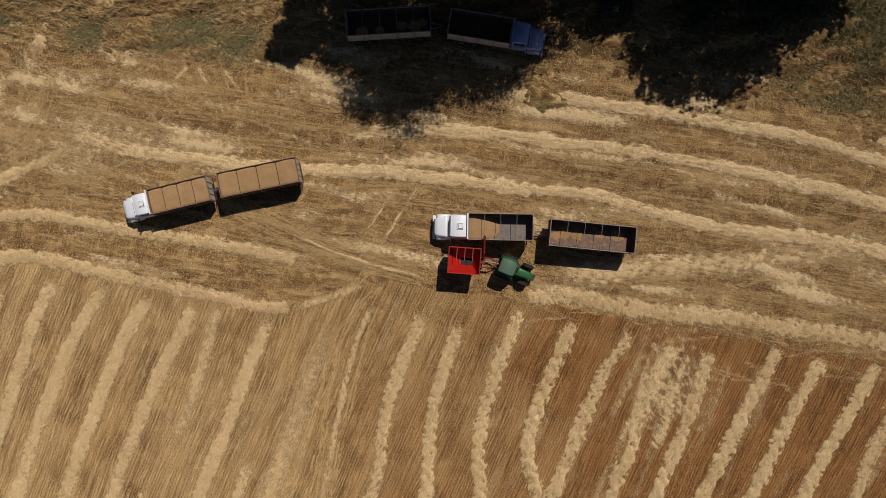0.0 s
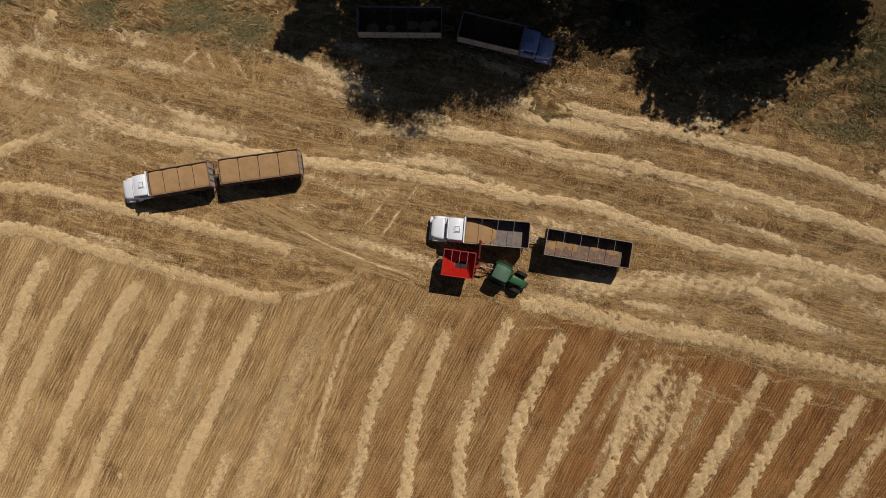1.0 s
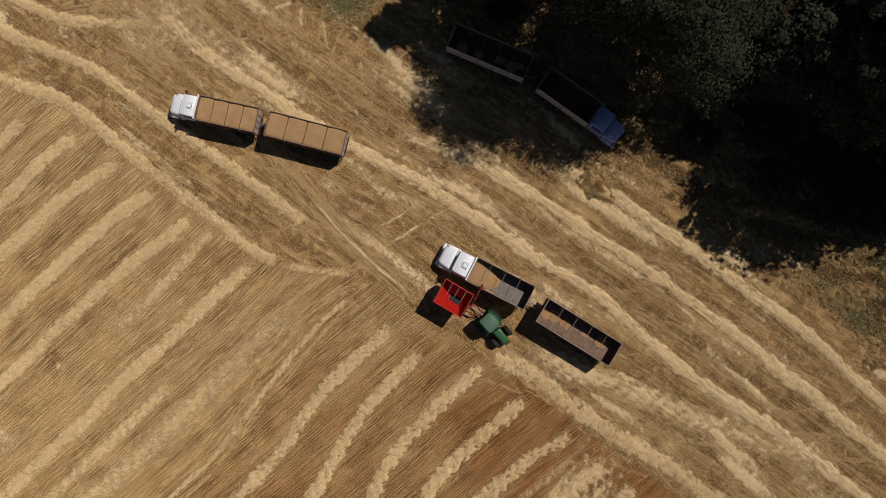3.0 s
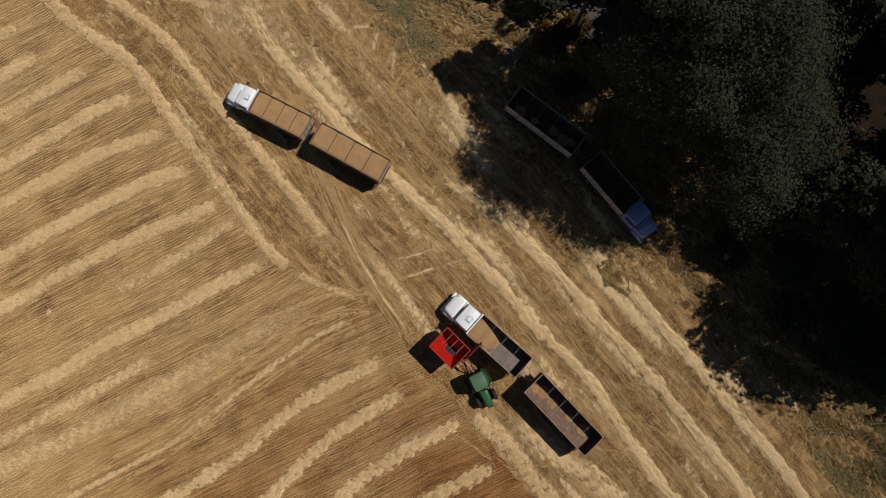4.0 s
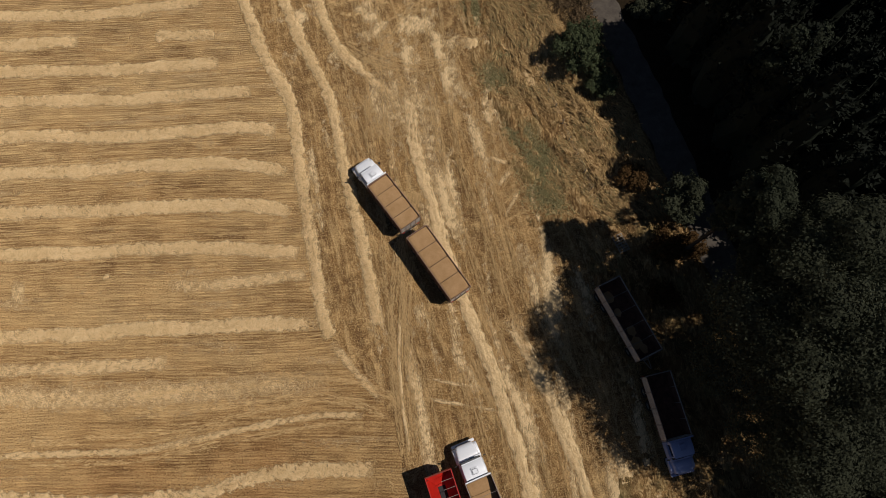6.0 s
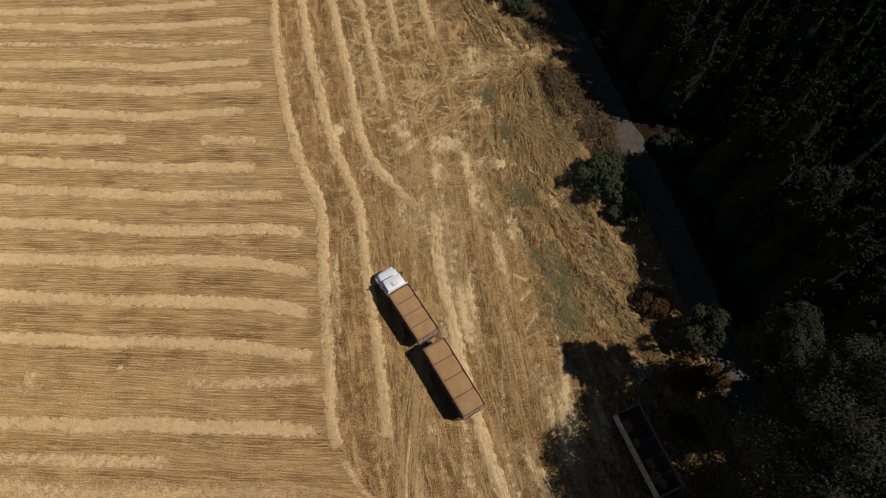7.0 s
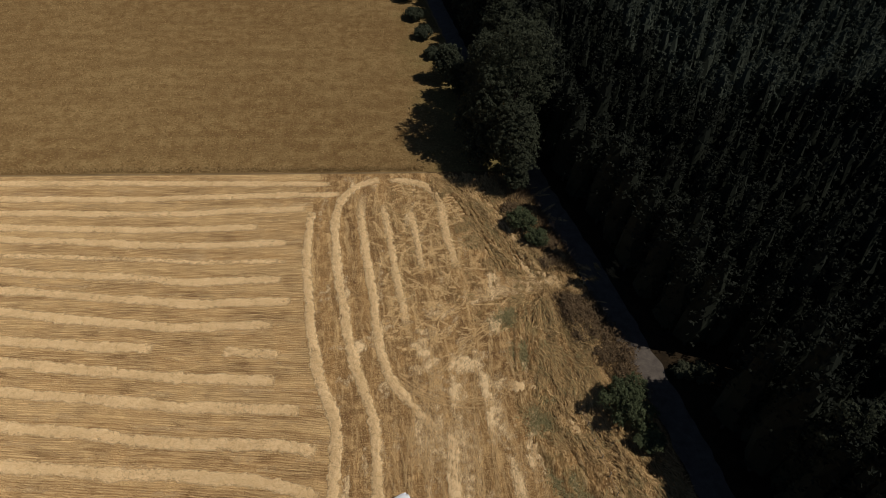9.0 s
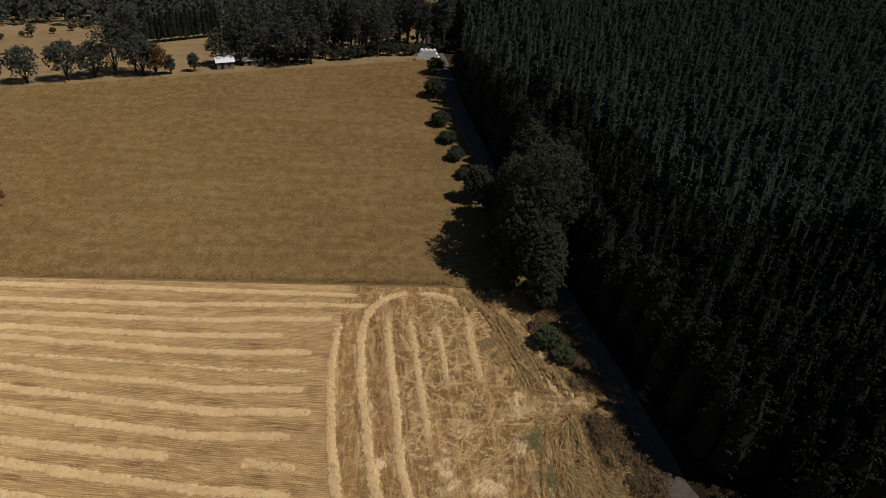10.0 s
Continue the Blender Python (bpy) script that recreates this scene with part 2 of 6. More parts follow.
def weedy_material():
    """Lodged dry weeds: combed gold and brown streaks with olive patches."""
    n = Nodes("lodged_weeds", 0.9, spec=0.08)
    comb = n.noise(1.0, 5, 0.75, n.stretch((2.6, 0.9, 1), -20), 1.2)
    fine = n.noise(7.0, 4, 0.8, None, 1.0)
    wide = n.noise(0.28, 4, 0.6)
    col = n.ramp(comb, [(0.34, (0.09, 0.046, 0.019)), (0.51, (0.34, 0.205, 0.085)), (0.66, (0.70, 0.50, 0.25))])
    col = n.mix(n.ramp(wide, [(0.50, (0, 0, 0)), (0.68, (0.45, 0.45, 0.45))]), col, (0.27, 0.235, 0.100))
    col = n.mix(n.ramp(wide, [(0.34, (0.6, 0.6, 0.6)), (0.46, (0, 0, 0))]), col, (0.20, 0.105, 0.042))
    col = n.mix(n.ramp(fine, [(0.36, (0.7, 0.7, 0.7)), (0.48, (0, 0, 0))]), col, (0.11, 0.056, 0.021))
    n.bump(n.math("ADD", comb, fine), 0.9, 0.2)
    return n.colour(col)


WEEDY = weedy_material()
STALK = leaf_material("straw_stalks", (0.38, 0.23, 0.09), (0.85, 0.64, 0.34))
STUB = leaf_material("stubble_tufts", (0.24, 0.130, 0.048), (0.72, 0.52, 0.24))
GRASS = leaf_material("dry_grass", (0.26, 0.165, 0.066), (0.40, 0.275, 0.125))
# Floor colour taken near black, so it deepens the shade under the trees.
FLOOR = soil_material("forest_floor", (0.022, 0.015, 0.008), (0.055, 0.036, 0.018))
BRUSH = leaf_material("brown_brush", (0.055, 0.034, 0.018), (0.29, 0.20, 0.112))
RUST_LEAF = leaf_material("rust_brown_leaves", (0.075, 0.040, 0.016), (0.19, 0.11, 0.045), through=0.35)
FAR_GROUND = soil_material("far_fields", (0.21, 0.140, 0.066), (0.29, 0.205, 0.105), 0.02)
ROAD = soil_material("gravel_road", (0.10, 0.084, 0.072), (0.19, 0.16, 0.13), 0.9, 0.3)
VERGE = soil_material("dry_verge", (0.10, 0.060, 0.025), (0.22, 0.145, 0.062), 0.45, 1.0)
GREEN_WEED = leaf_material("green_weeds", (0.20, 0.168, 0.075), (0.41, 0.352, 0.178))
DRY_WEED = leaf_material("dry_weeds", (0.13, 0.070, 0.028), (0.70, 0.485, 0.225))
LEAF = leaf_material("broad_leaves", (0.044, 0.048, 0.028), (0.092, 0.098, 0.062), through=0.2)
LEAF_OLIVE = leaf_material("olive_leaves", (0.040, 0.046, 0.028), (0.092, 0.102, 0.066), through=0.35)
BUSH_LEAF = leaf_material("bush_leaves", (0.055, 0.070, 0.034), (0.150, 0.172, 0.090), through=0.35)
# Paler and greyer than near leaves: distance haze put into the colour.
HAZY_LEAF = leaf_material("hazy_leaves", (0.062, 0.066, 0.055), (0.125, 0.130, 0.105), through=0.35)
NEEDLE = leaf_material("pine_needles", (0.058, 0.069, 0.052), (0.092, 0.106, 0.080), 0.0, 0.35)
# Same needles in a darker copy, painting shade onto the nearer pines.
NEEDLE_SHADED = leaf_material("shaded_pine_needles", (0.013, 0.015, 0.011), (0.026, 0.030, 0.021), 0.0, 0.0)
BARK = plain("bark", (0.055, 0.042, 0.032), 0.95, vary=0.4, scale=4, bump=0.5)
GRAIN = grain_material()
WHITE = plain("white_paint", (0.92, 0.93, 0.97), 0.35, vary=0.04, scale=1.2, spec=0.5)
# White paint darkened and blued, standing in for sky light in shade.
SHADED_WHITE = plain("shaded_white_paint", (0.34, 0.39, 0.62), 0.35, vary=0.06, scale=1.2, spec=0.5)
RUST_WOOD = plain("brown_boards", (0.150, 0.070, 0.047), 0.8, vary=0.4, scale=2.0, grime=(0.08, 0.042, 0.03), bump=0.3, spec=0.15)
BED_FLOOR = plain("worn_bed_floor", (0.20, 0.125, 0.09), 0.75, vary=0.3, scale=1.4, grime=(0.40, 0.26, 0.13))
GREY_FLOOR = plain("grey_bed_floor", (0.20, 0.165, 0.15), 0.7, vary=0.25, scale=1.6, grime=(0.33, 0.24, 0.15))
PALE_SIDE = plain("pale_worn_boards", (0.52, 0.47, 0.42), 0.7, vary=0.2, scale=1.8, grime=(0.28, 0.19, 0.13))
STEEL = plain("worn_steel", (0.30, 0.28, 0.26), 0.55, 0.6, 0.3, 4)
RAIL = plain("pale_rail", (0.29, 0.245, 0.21), 0.55, vary=0.2, scale=3, grime=(0.26, 0.18, 0.13))
BROWN_RAIL = plain("brown_rail", (0.26, 0.165, 0.115), 0.6, vary=0.3, scale=3, grime=(0.12, 0.075, 0.05))
DARK = plain("dark_chassis", (0.025, 0.025, 0.027), 0.6, vary=0.3, scale=3)
RUBBER = plain("tyre_rubber", (0.022, 0.021, 0.020), 0.85, vary=0.3, scale=6, grime=(0.10, 0.075, 0.045))
RED = plain("red_paint", (0.46, 0.015, 0.008), 0.42, vary=0.12, scale=2.5, spec=0.5)
DARK_RED = plain("dark_red_paint", (0.22, 0.028, 0.018), 0.5, vary=0.25, scale=3, grime=(0.10, 0.05, 0.03))
TRACTOR_GREEN = plain("green_paint", (0.030, 0.125, 0.045), 0.38, vary=0.15, scale=2.5, spec=0.5)
CAB_GREEN = plain("cab_roof_green", (0.095, 0.165, 0.105), 0.5, vary=0.12, scale=2)
YELLOW = plain("yellow_paint", (0.62, 0.42, 0.03), 0.45, vary=0.1)
GLASS = plain("dark_glass", (0.012, 0.014, 0.018), 0.06, vary=0.0, spec=0.8)
WOOD = plain("grey_wood", (0.30, 0.25, 0.19), 0.9, vary=0.3, scale=5, bump=0.4)
ROOF_WHITE = plain("white_roof_sheet", (0.80, 0.82, 0.86), 0.45, vary=0.05, scale=0.6)
HOUSE_WALL = plain("house_wall", (0.22, 0.17, 0.14), 0.85, vary=0.2, scale=1)
ROOF_TIN = plain("tin_roof", (0.40, 0.38, 0.35), 0.5, 0.3, 0.2, 0.8)
WRAP = plain("white_wrap", (0.90, 0.91, 0.92), 0.35, vary=0.05, scale=2, spec=0.5)


# ---- mesh helpers ----
def part(name, bm, material, parent, label=""):
    me = bpy.data.meshes.new(name)
    bm.to_mesh(me)
    bm.free()
    me.materials.append(material)
    ob = new(name, me)
    ob.parent = parent
    if label:
        ob["label"] = label
    return ob


def smooth(ob):
    ob.data.shade_smooth()
    return ob


def from_arrays(name, verts, faces, material):
    me = bpy.data.meshes.new(name)
    me.from_pydata([tuple(v) for v in verts], [], [tuple(f) for f in faces])
    me.materials.append(material)
    return new(name, me)


def base(name, m, label, category, group="", kind=""):
    ob = new(name)
    ob.empty_display_size = 0.3
    ob.matrix_world = m
    return tagged(ob, label, category, group, kind)


def box(bm, x0, x1, y0, y1, z0, z1, bevel=0.0, turn=None):
    """A box between two corners, with its edges rounded."""
    made = bmesh.ops.create_cube(bm, size=1)["verts"]
    m = Matrix.Translation(((x0 + x1) / 2, (y0 + y1) / 2, (z0 + z1) / 2)) @ (turn or Matrix()) @ Matrix.Diagonal((x1 - x0, y1 - y0, z1 - z0, 1))
    bmesh.ops.transform(bm, matrix=m, verts=made)
    if bevel:
        edges = list({e for v in made for e in v.link_edges})
        bmesh.ops.bevel(bm, geom=edges, offset=bevel, segments=2, affect="EDGES")
    return bm


def boxes(*list_of):
    bm = bmesh.new()
    for b in list_of:
        box(bm, *b)
    return bm


def rod(bm, a, b, r0, r1=None, n=8):
    """A round bar from a to b."""
    a, b = Vector(a), Vector(b)
    d = b - a
    m = Matrix.Translation((a + b) / 2) @ d.to_track_quat("Z", "Y").to_matrix().to_4x4()
    bmesh.ops.create_cone(bm, cap_ends=True, segments=n, radius1=r0, radius2=r0 if r1 is None else r1, depth=d.length, matrix=m)
    return bm


def loft(sections):
    """A closed body through cross-sections of equal count."""
    bm = bmesh.new()
    rings = [[bm.verts.new(p) for p in s] for s in sections]
    n = len(rings[0])
    for a, b in zip(rings, rings[1:]):
        for i in range(n):
            bm.faces.new((a[i], a[(i + 1) % n], b[(i + 1) % n], b[i]))
    bm.faces.new(rings[0][::-1])
    bm.faces.new(rings[-1])
    bmesh.ops.recalc_face_normals(bm, faces=bm.faces)
    return bm


def rounded(x, half, z0, z1, r, steps=3):
    """A section across x: a box with its two upper corners rounded."""
    pts = [(x, -half, z0), (x, half, z0)]
    for i in range(steps + 1):
        a = i / steps * math.pi / 2
        pts.append((x, half - r + r * math.cos(a), z1 - r + r * math.sin(a)))
    for i in range(steps + 1):
        a = math.pi / 2 + i / steps * math.pi / 2
        pts.append((x, -half + r + r * math.cos(a), z1 - r + r * math.sin(a)))
    return pts


# ---- ground ----
def crest(x, y):
    """How far a place lies past the brow of the pasture."""
    return (y - 183.5 - 0.31 * x) * 0.955


def ground_z(x, y):
    d = crest(x, y)
    if d < -30:
        return 0.0
    s = 8 * math.log1p(math.exp(min(60, d / 8)))
    return -min(0.176 * s, 44 + 0.02 * s)


def spread(lo, hi, fine_lo, fine_hi, step, growth=1.35):
    """Places along an axis: even steps in the middle, growing ones outside."""
    xs = list(np.arange(fine_lo, fine_hi + step / 2, step))
    d = step
    while xs[-1] < hi:
        d *= growth
        xs.append(min(hi, xs[-1] + d))
    d = step
    while xs[0] > lo:
        d *= growth
        xs.insert(0, max(lo, xs[0] - d))
    return xs


def sheet(name, xs, ys, lift, material, inside=None, label="", category="", kind="structure"):
    """A sheet that follows the ground, of the cells for which inside() holds."""
    verts = [(x, y, ground_z(x, y) + lift) for y in ys for x in xs]
    w = len(xs)
    faces = []
    for j in range(len(ys) - 1):
        for i in range(w - 1):
            if inside is None or inside((xs[i] + xs[i + 1]) / 2, (ys[j] + ys[j + 1]) / 2):
                faces.append((j * w + i, j * w + i + 1, (j + 1) * w + i + 1, (j + 1) * w + i))
    return tagged(from_arrays(name, verts, faces, material), label, category, "", kind)


def wob(x, y, s=0.3, k=0.0):
    return noise.noise((x * s, y * s, k))


def road_x(y):
    """The middle of the gravel road."""
    pts = ((-60, 54), (-20, 43), (0, 37.5), (20, 34.8), (31, 33.2), (43, 30.9), (56, 28.4), (71, 24.8), (110, 17.0), (150, 10.5), (180, 8.0), (240, 2.0))
    return float(np.interp(y, [p[0] for p in pts], [p[1] for p in pts]))


def field_edge(y):
    """Where the cut field ends and the weedy verge begins."""
    pts = ((-60, 29), (-30, 28), (-12, 26), (0, 25), (16, 26), (24, 24.5), (32, 22.5), (42, 24.0), (54, 21.0), (62, 18.0), (70, 14.5), (76.5, 8.5))
    return float(np.interp(y, [p[0] for p in pts], [p[1] for p in pts]))


def headland_edge(y):
    """Where the long swaths end and the turning strip begins."""
    pts = ((-60, 3.5), (-30, 2.0), (-16, 1.5), (0, 0.0), (8, -5.2), (31, -5.0), (37, -7.3), (46, -9.3), (60, -10.5), (76, -9.0))
    return float(np.interp(y, [p[0] for p in pts], [p[1] for p in pts]))


def band(name, ys, left, right, n, lift, material, label, category):
    """A strip of ground between two edges that may wander."""
    verts, faces = [], []
    for y in ys:
        a, b = left(y), right(y)
        for k in range(n + 1):
            x = a + (b - a) * k / n
            verts.append((x, y, ground_z(x, y) + lift))
    w = n + 1
    for j in range(len(ys) - 1):
        for k in range(n):
            q = j * w + k
            faces.append((q, q + 1, q + w + 1, q + w))
    return tagged(from_arrays(name, verts, faces, material), label, category, "", "structure")


def ragged(y, k, s=0.45, fine=0.35):
    return wob(0, y, s, k) + fine * wob(0, y, 2.1, k + 5)


gx = spread(-3000, 3000, -160, 220, 10)
gy = spread(-1500, 4000, -80, 520, 10)
sheet("ground", gx, gy, -0.06, FAR_GROUND, None, "dry pale open farmland reaching the horizon", "ground")
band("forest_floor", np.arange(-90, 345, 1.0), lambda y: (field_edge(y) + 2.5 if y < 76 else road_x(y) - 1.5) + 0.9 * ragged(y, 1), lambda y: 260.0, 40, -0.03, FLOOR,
     "woodland floor with needles and litter, coloured near black for deep shade", "forest floor")
band("pasture", np.arange(76.4, 189, 0.8), lambda y: max(-230.0, (y - 183.2) / 0.31) if y > 105 else -230.0, lambda y: max(road_x(y) - 2.3 + 0.5 * ragged(y, 2), (y - 183.0) / 0.31), 60, 0.0, PASTURE,
     "brown dry grazing pasture", "pasture")
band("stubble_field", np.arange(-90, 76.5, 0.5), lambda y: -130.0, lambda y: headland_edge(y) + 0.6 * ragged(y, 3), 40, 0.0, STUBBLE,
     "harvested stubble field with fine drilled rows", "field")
band("headland", np.arange(-90, 76.5, 0.5), lambda y: headland_edge(y) - 0.3 + 0.6 * ragged(y, 3), lambda y: field_edge(y) + 1.2 * ragged(y, 4), 20, 0.004, HEADLAND,
     "trodden golden stubble headland with straw litter", "field")
band("verge", np.arange(-90, 112, 0.5), lambda y: min(field_edge(y) - 1.5, road_x(y) - 7), lambda y: road_x(y) - 1.9 + 0.5 * ragged(y, 5), 12, -0.012, VERGE,
     "rough dry weedy verge beside the road", "verge")
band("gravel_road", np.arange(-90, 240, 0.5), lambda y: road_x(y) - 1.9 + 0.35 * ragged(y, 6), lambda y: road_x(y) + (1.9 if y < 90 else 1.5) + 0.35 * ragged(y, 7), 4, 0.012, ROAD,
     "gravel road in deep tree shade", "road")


def relief(name, x0, x1, y0, y1, step, height, inside, material, label, category):
    """A low uneven cover, kept only where it stands above the ground."""
    xs, ys = np.arange(x0, x1, step), np.arange(y0, y1, step)
    w = len(xs)
    verts = [(x, y, height(x, y)) for y in ys for x in xs]
    faces = []
    for j in range(len(ys) - 1):
        for i in range(w - 1):
            k = j * w + i
            if max(verts[k][2], verts[k + 1][2], verts[k + w][2], verts[k + w + 1][2]) > 0.006 and inside(xs[i], ys[j]):
                faces.append((k, k + 1, k + w + 1, k + w))
    used = sorted({v for f in faces for v in f})
    where = {v: i for i, v in enumerate(used)}
    ob = from_arrays(name, [verts[v] for v in used], [tuple(where[v] for v in f) for f in faces], material)
    smooth(ob)
    return tagged(ob, label, category, "", "stuff")


def litter_height(x, y):
    """Straw strewn in drawn-out patches, thicker where the machines turn."""
    bend = x + 1.6 * math.sin(y * 0.045) + 0.6 * wob(x, y, 0.12, 2)
    a = noise.noise((bend * 0.55, y * 0.085, 4.0)) + 0.45 * noise.noise((bend * 1.3, y * 0.22, 8.0))
    turned = 0.85 * math.exp(-((y - 43) / 9) ** 2)
    a = a * (1 - turned) + turned * (1.1 * noise.noise((x * 0.30, y * 0.34, 4.0)) + 0.5 * noise.noise((x * 0.8, y * 0.9, 8.0)))
    f = 0.5 * noise.noise((x * 1.5, y * 1.5, 1.0)) + 0.45 * noise.noise((x * 3.6, y * 3.6, 2.0))
    much = 0.20 + 0.34 * math.exp(-((x - 9) / 7) ** 2 - ((y - 39) / 13) ** 2) + 0.15 * math.exp(-((x - 15) / 6) ** 2 - ((y - 20) / 16) ** 2) + 0.3 * math.exp(-((x - 3) / 8) ** 2 - ((y - 74) / 3) ** 2) + 0.12 * math.exp(-((x - 8) / 6) ** 2 - ((y + 32) / 14) ** 2)
    much -= 0.30 * min(1.0, max(0.0, (y - 50) / 6))
    return max(-0.03, 0.15 * (1.25 * a + 0.7 * f - 0.46 + much))


def weed_height(x, y):
    """Lodged weeds beside the road: they fan out south of the way in from the road, and thin out toward the field."""
    if 33 < y < 51.5:
        u, v = math.atan2(y - 54.0, x - 21.0) * 8.0, math.hypot(x - 21.0, y - 54.0)
        a = 1.3 * noise.noise((u * 0.62, v * 0.13, 3.0)) + 0.5 * noise.noise((u * 2.2, v * 0.4, 5.0))
    else:
        u, v = x * 0.88 + y * 0.47, -x * 0.47 + y * 0.88
        a = 1.3 * noise.noise((u * 0.66, v * 0.16, 3.0)) + 0.5 * noise.noise((x * 1.7, y * 1.7, 6.0))
    z = 0.20 + 0.60 * a + 0.22 * noise.noise((x * 3.6, y * 3.6, 1.0))
    if 50.3 < y - 0.16 * (x - 18) < 54.0:
        z *= 0.25
    reach = (7.5 if 14 < y < 50 else 4.0 if y >= 50 else 2.0) + 2.5 * wob(x, y, 0.25)
    inner = (x - field_edge(y) + reach) / 5.0
    outer = (road_x(y) - 2.2 - x) / 0.8
    return min(z, z * min(1.0, outer)) - 0.33 * max(0.0, 1 - inner)


def field_litter(x, y):
    """Thin straw between the swaths, drawn out along the rows."""
    v = y + (0.178 - 0.0018 * y) * x
    a = noise.noise((x * 0.10, v * 0.9, 14.0)) + 0.5 * noise.noise((x * 0.3, v * 2.2, 18.0))
    f = 0.5 * noise.noise((x * 1.6, y * 1.6, 11.0)) + 0.45 * noise.noise((x * 3.8, y * 3.8, 12.0))
    return max(-0.03, 0.08 * (a + 0.8 * f - 0.36) + 0.16 * (0.6 + 1.3 * f) * math.exp(-((x + 4.5) / 5.5) ** 2 - ((y + 31.5) / 3.6) ** 2))


# ---- straw swaths ----
def along(points, step):
    """Even places along a soft curve through a few points, with their side vectors."""
    p = np.array(points, float)
    d = np.concatenate([[0], np.cumsum(np.linalg.norm(np.diff(p, axis=0), axis=1))])
    s = np.linspace(0, d[-1], max(4, int(d[-1] / step)))
    k = max(1, int(2.5 / step))
    c = np.stack([np.interp(s, d, p[:, i]) for i in (0, 1)], 1)
    pad = np.concatenate([np.repeat(c[:1], k, 0), c, np.repeat(c[-1:], k, 0)])
    c = np.stack([np.convolve(pad[:, i], np.ones(2 * k + 1) / (2 * k + 1), "valid") for i in (0, 1)], 1)
    g = np.gradient(c, axis=0)
    g /= np.maximum(1e-6, np.linalg.norm(g, axis=1, keepdims=True))
    return c, np.stack([g[:, 1], -g[:, 0]], 1), s


laid = []


def swath(points, width=1.5, height=0.26, fray=0.58, label="pale straw swath dropped by the harvester on stubble", seed=0, ends=0.8, material=None):
    """A low, ragged row of straw."""
    c, side, s = along(points, 0.25)
    laid.append((c, side, width, height))
    across = np.linspace(-1, 1, 15)
    verts, faces = [], []
    length = s[-1]
    for i in range(len(c)):
        fade = min(1.0, s[i] / ends, (length - s[i]) / ends)
        lean = 0.16 * width * noise.noise((s[i] * 0.25, seed * 3.1, 0.0))
        fade *= 1 - 0.55 * max(0.0, noise.noise((s[i] * 0.09, seed * 2.3, 4.0)) + 0.15)
        wide = width * (1 + 0.30 * noise.noise((s[i] * 0.5, seed * 1.7, 9.0)))
        for a in across:
            x, y = c[i] + side[i] * (a * wide * 0.78 + lean)
            n1 = noise.noise((x * 1.6, y * 1.6, seed))
            n2 = noise.noise((x * 3.6, y * 3.6, seed + 7))
            if material is PRESSED:
                n1 = noise.noise((s[i] * 0.5, a * wide * 1.9, seed))
                n2 = noise.noise((s[i] * 1.3, a * wide * 4.6, seed + 7))
            n1 += 0.32 * math.sin(s[i] * 5.0 + a * 4.0 + 3.0 * noise.noise((s[i] * 0.3, seed, 1.0)))
            lump = noise.noise((x * 0.45, y * 0.45, seed + 3))
            z = height * ((1 - a * a) * 1.15 - 0.36 + fray * (0.55 * n1 + 0.9 * n2) + 0.4 * fray * lump) * fade * 0.92
            z = z if abs(a) < 0.999 else min(z, -0.03)
            verts.append((x, y, max(z, -0.05) if fade > 0.05 else -0.05))
    w = len(across)
    for i in range(len(c) - 1):
        for j in range(w - 1):
            k = i * w + j
            if max(verts[k][2], verts[k + 1][2], verts[k + w][2], verts[k + w + 1][2]) > -0.005:
                faces.append((k, k + w, k + w + 1, k + 1))
    used = sorted({v for f in faces for v in f})
    where = {v: i for i, v in enumerate(used)}
    ob = from_arrays("straw_swath", [verts[v] for v in used], [tuple(where[v] for v in f) for f in faces], material or STRAW)
    smooth(ob)
    return tagged(ob, label, "straw swath", "straw swaths", "")


WEST = -84


def rows(first, width, height, lines, fray=0.46, ends=1.6):
    """Straw rows, each from the west to its eastern end."""
    for i, pts in enumerate(lines, first):
        swath(pts, width, height, fray, seed=i, ends=ends)


# rows along the long side, from the northern boundary southward
rows(1, 1.15, 0.20, (
    [(WEST, 74.3), (-60, 74.4), (-36, 74.1), (-7.0, 73.5)],
    [(WEST, 71.1), (-58, 70.9), (-35, 70.4), (-22.7, 70.9), (-5.4, 71.1)],
    [(WEST, 68.5), (-57, 68.0), (-32, 67.1), (-10.2, 68.1)],
    [(WEST, 65.6), (-56, 65.0), (-32, 63.9), (-22, 64.1), (-16.7, 64.2)],
    [(WEST, 64.2), (-54, 62.8), (-31.6, 60.9), (-22, 60.7), (-12.1, 60.9)],
    [(WEST, 58.9), (-52, 57.4), (-44.6, 56.0), (-30.8, 54.9), (-25.1, 53.9), (-12.4, 54.2)]))
rows(7, 0.75, 0.13, ([(WEST, 61.5), (-45, 59.1), (-31, 58.2), (-24.5, 57.5), (-12, 57.4)],), 0.9)
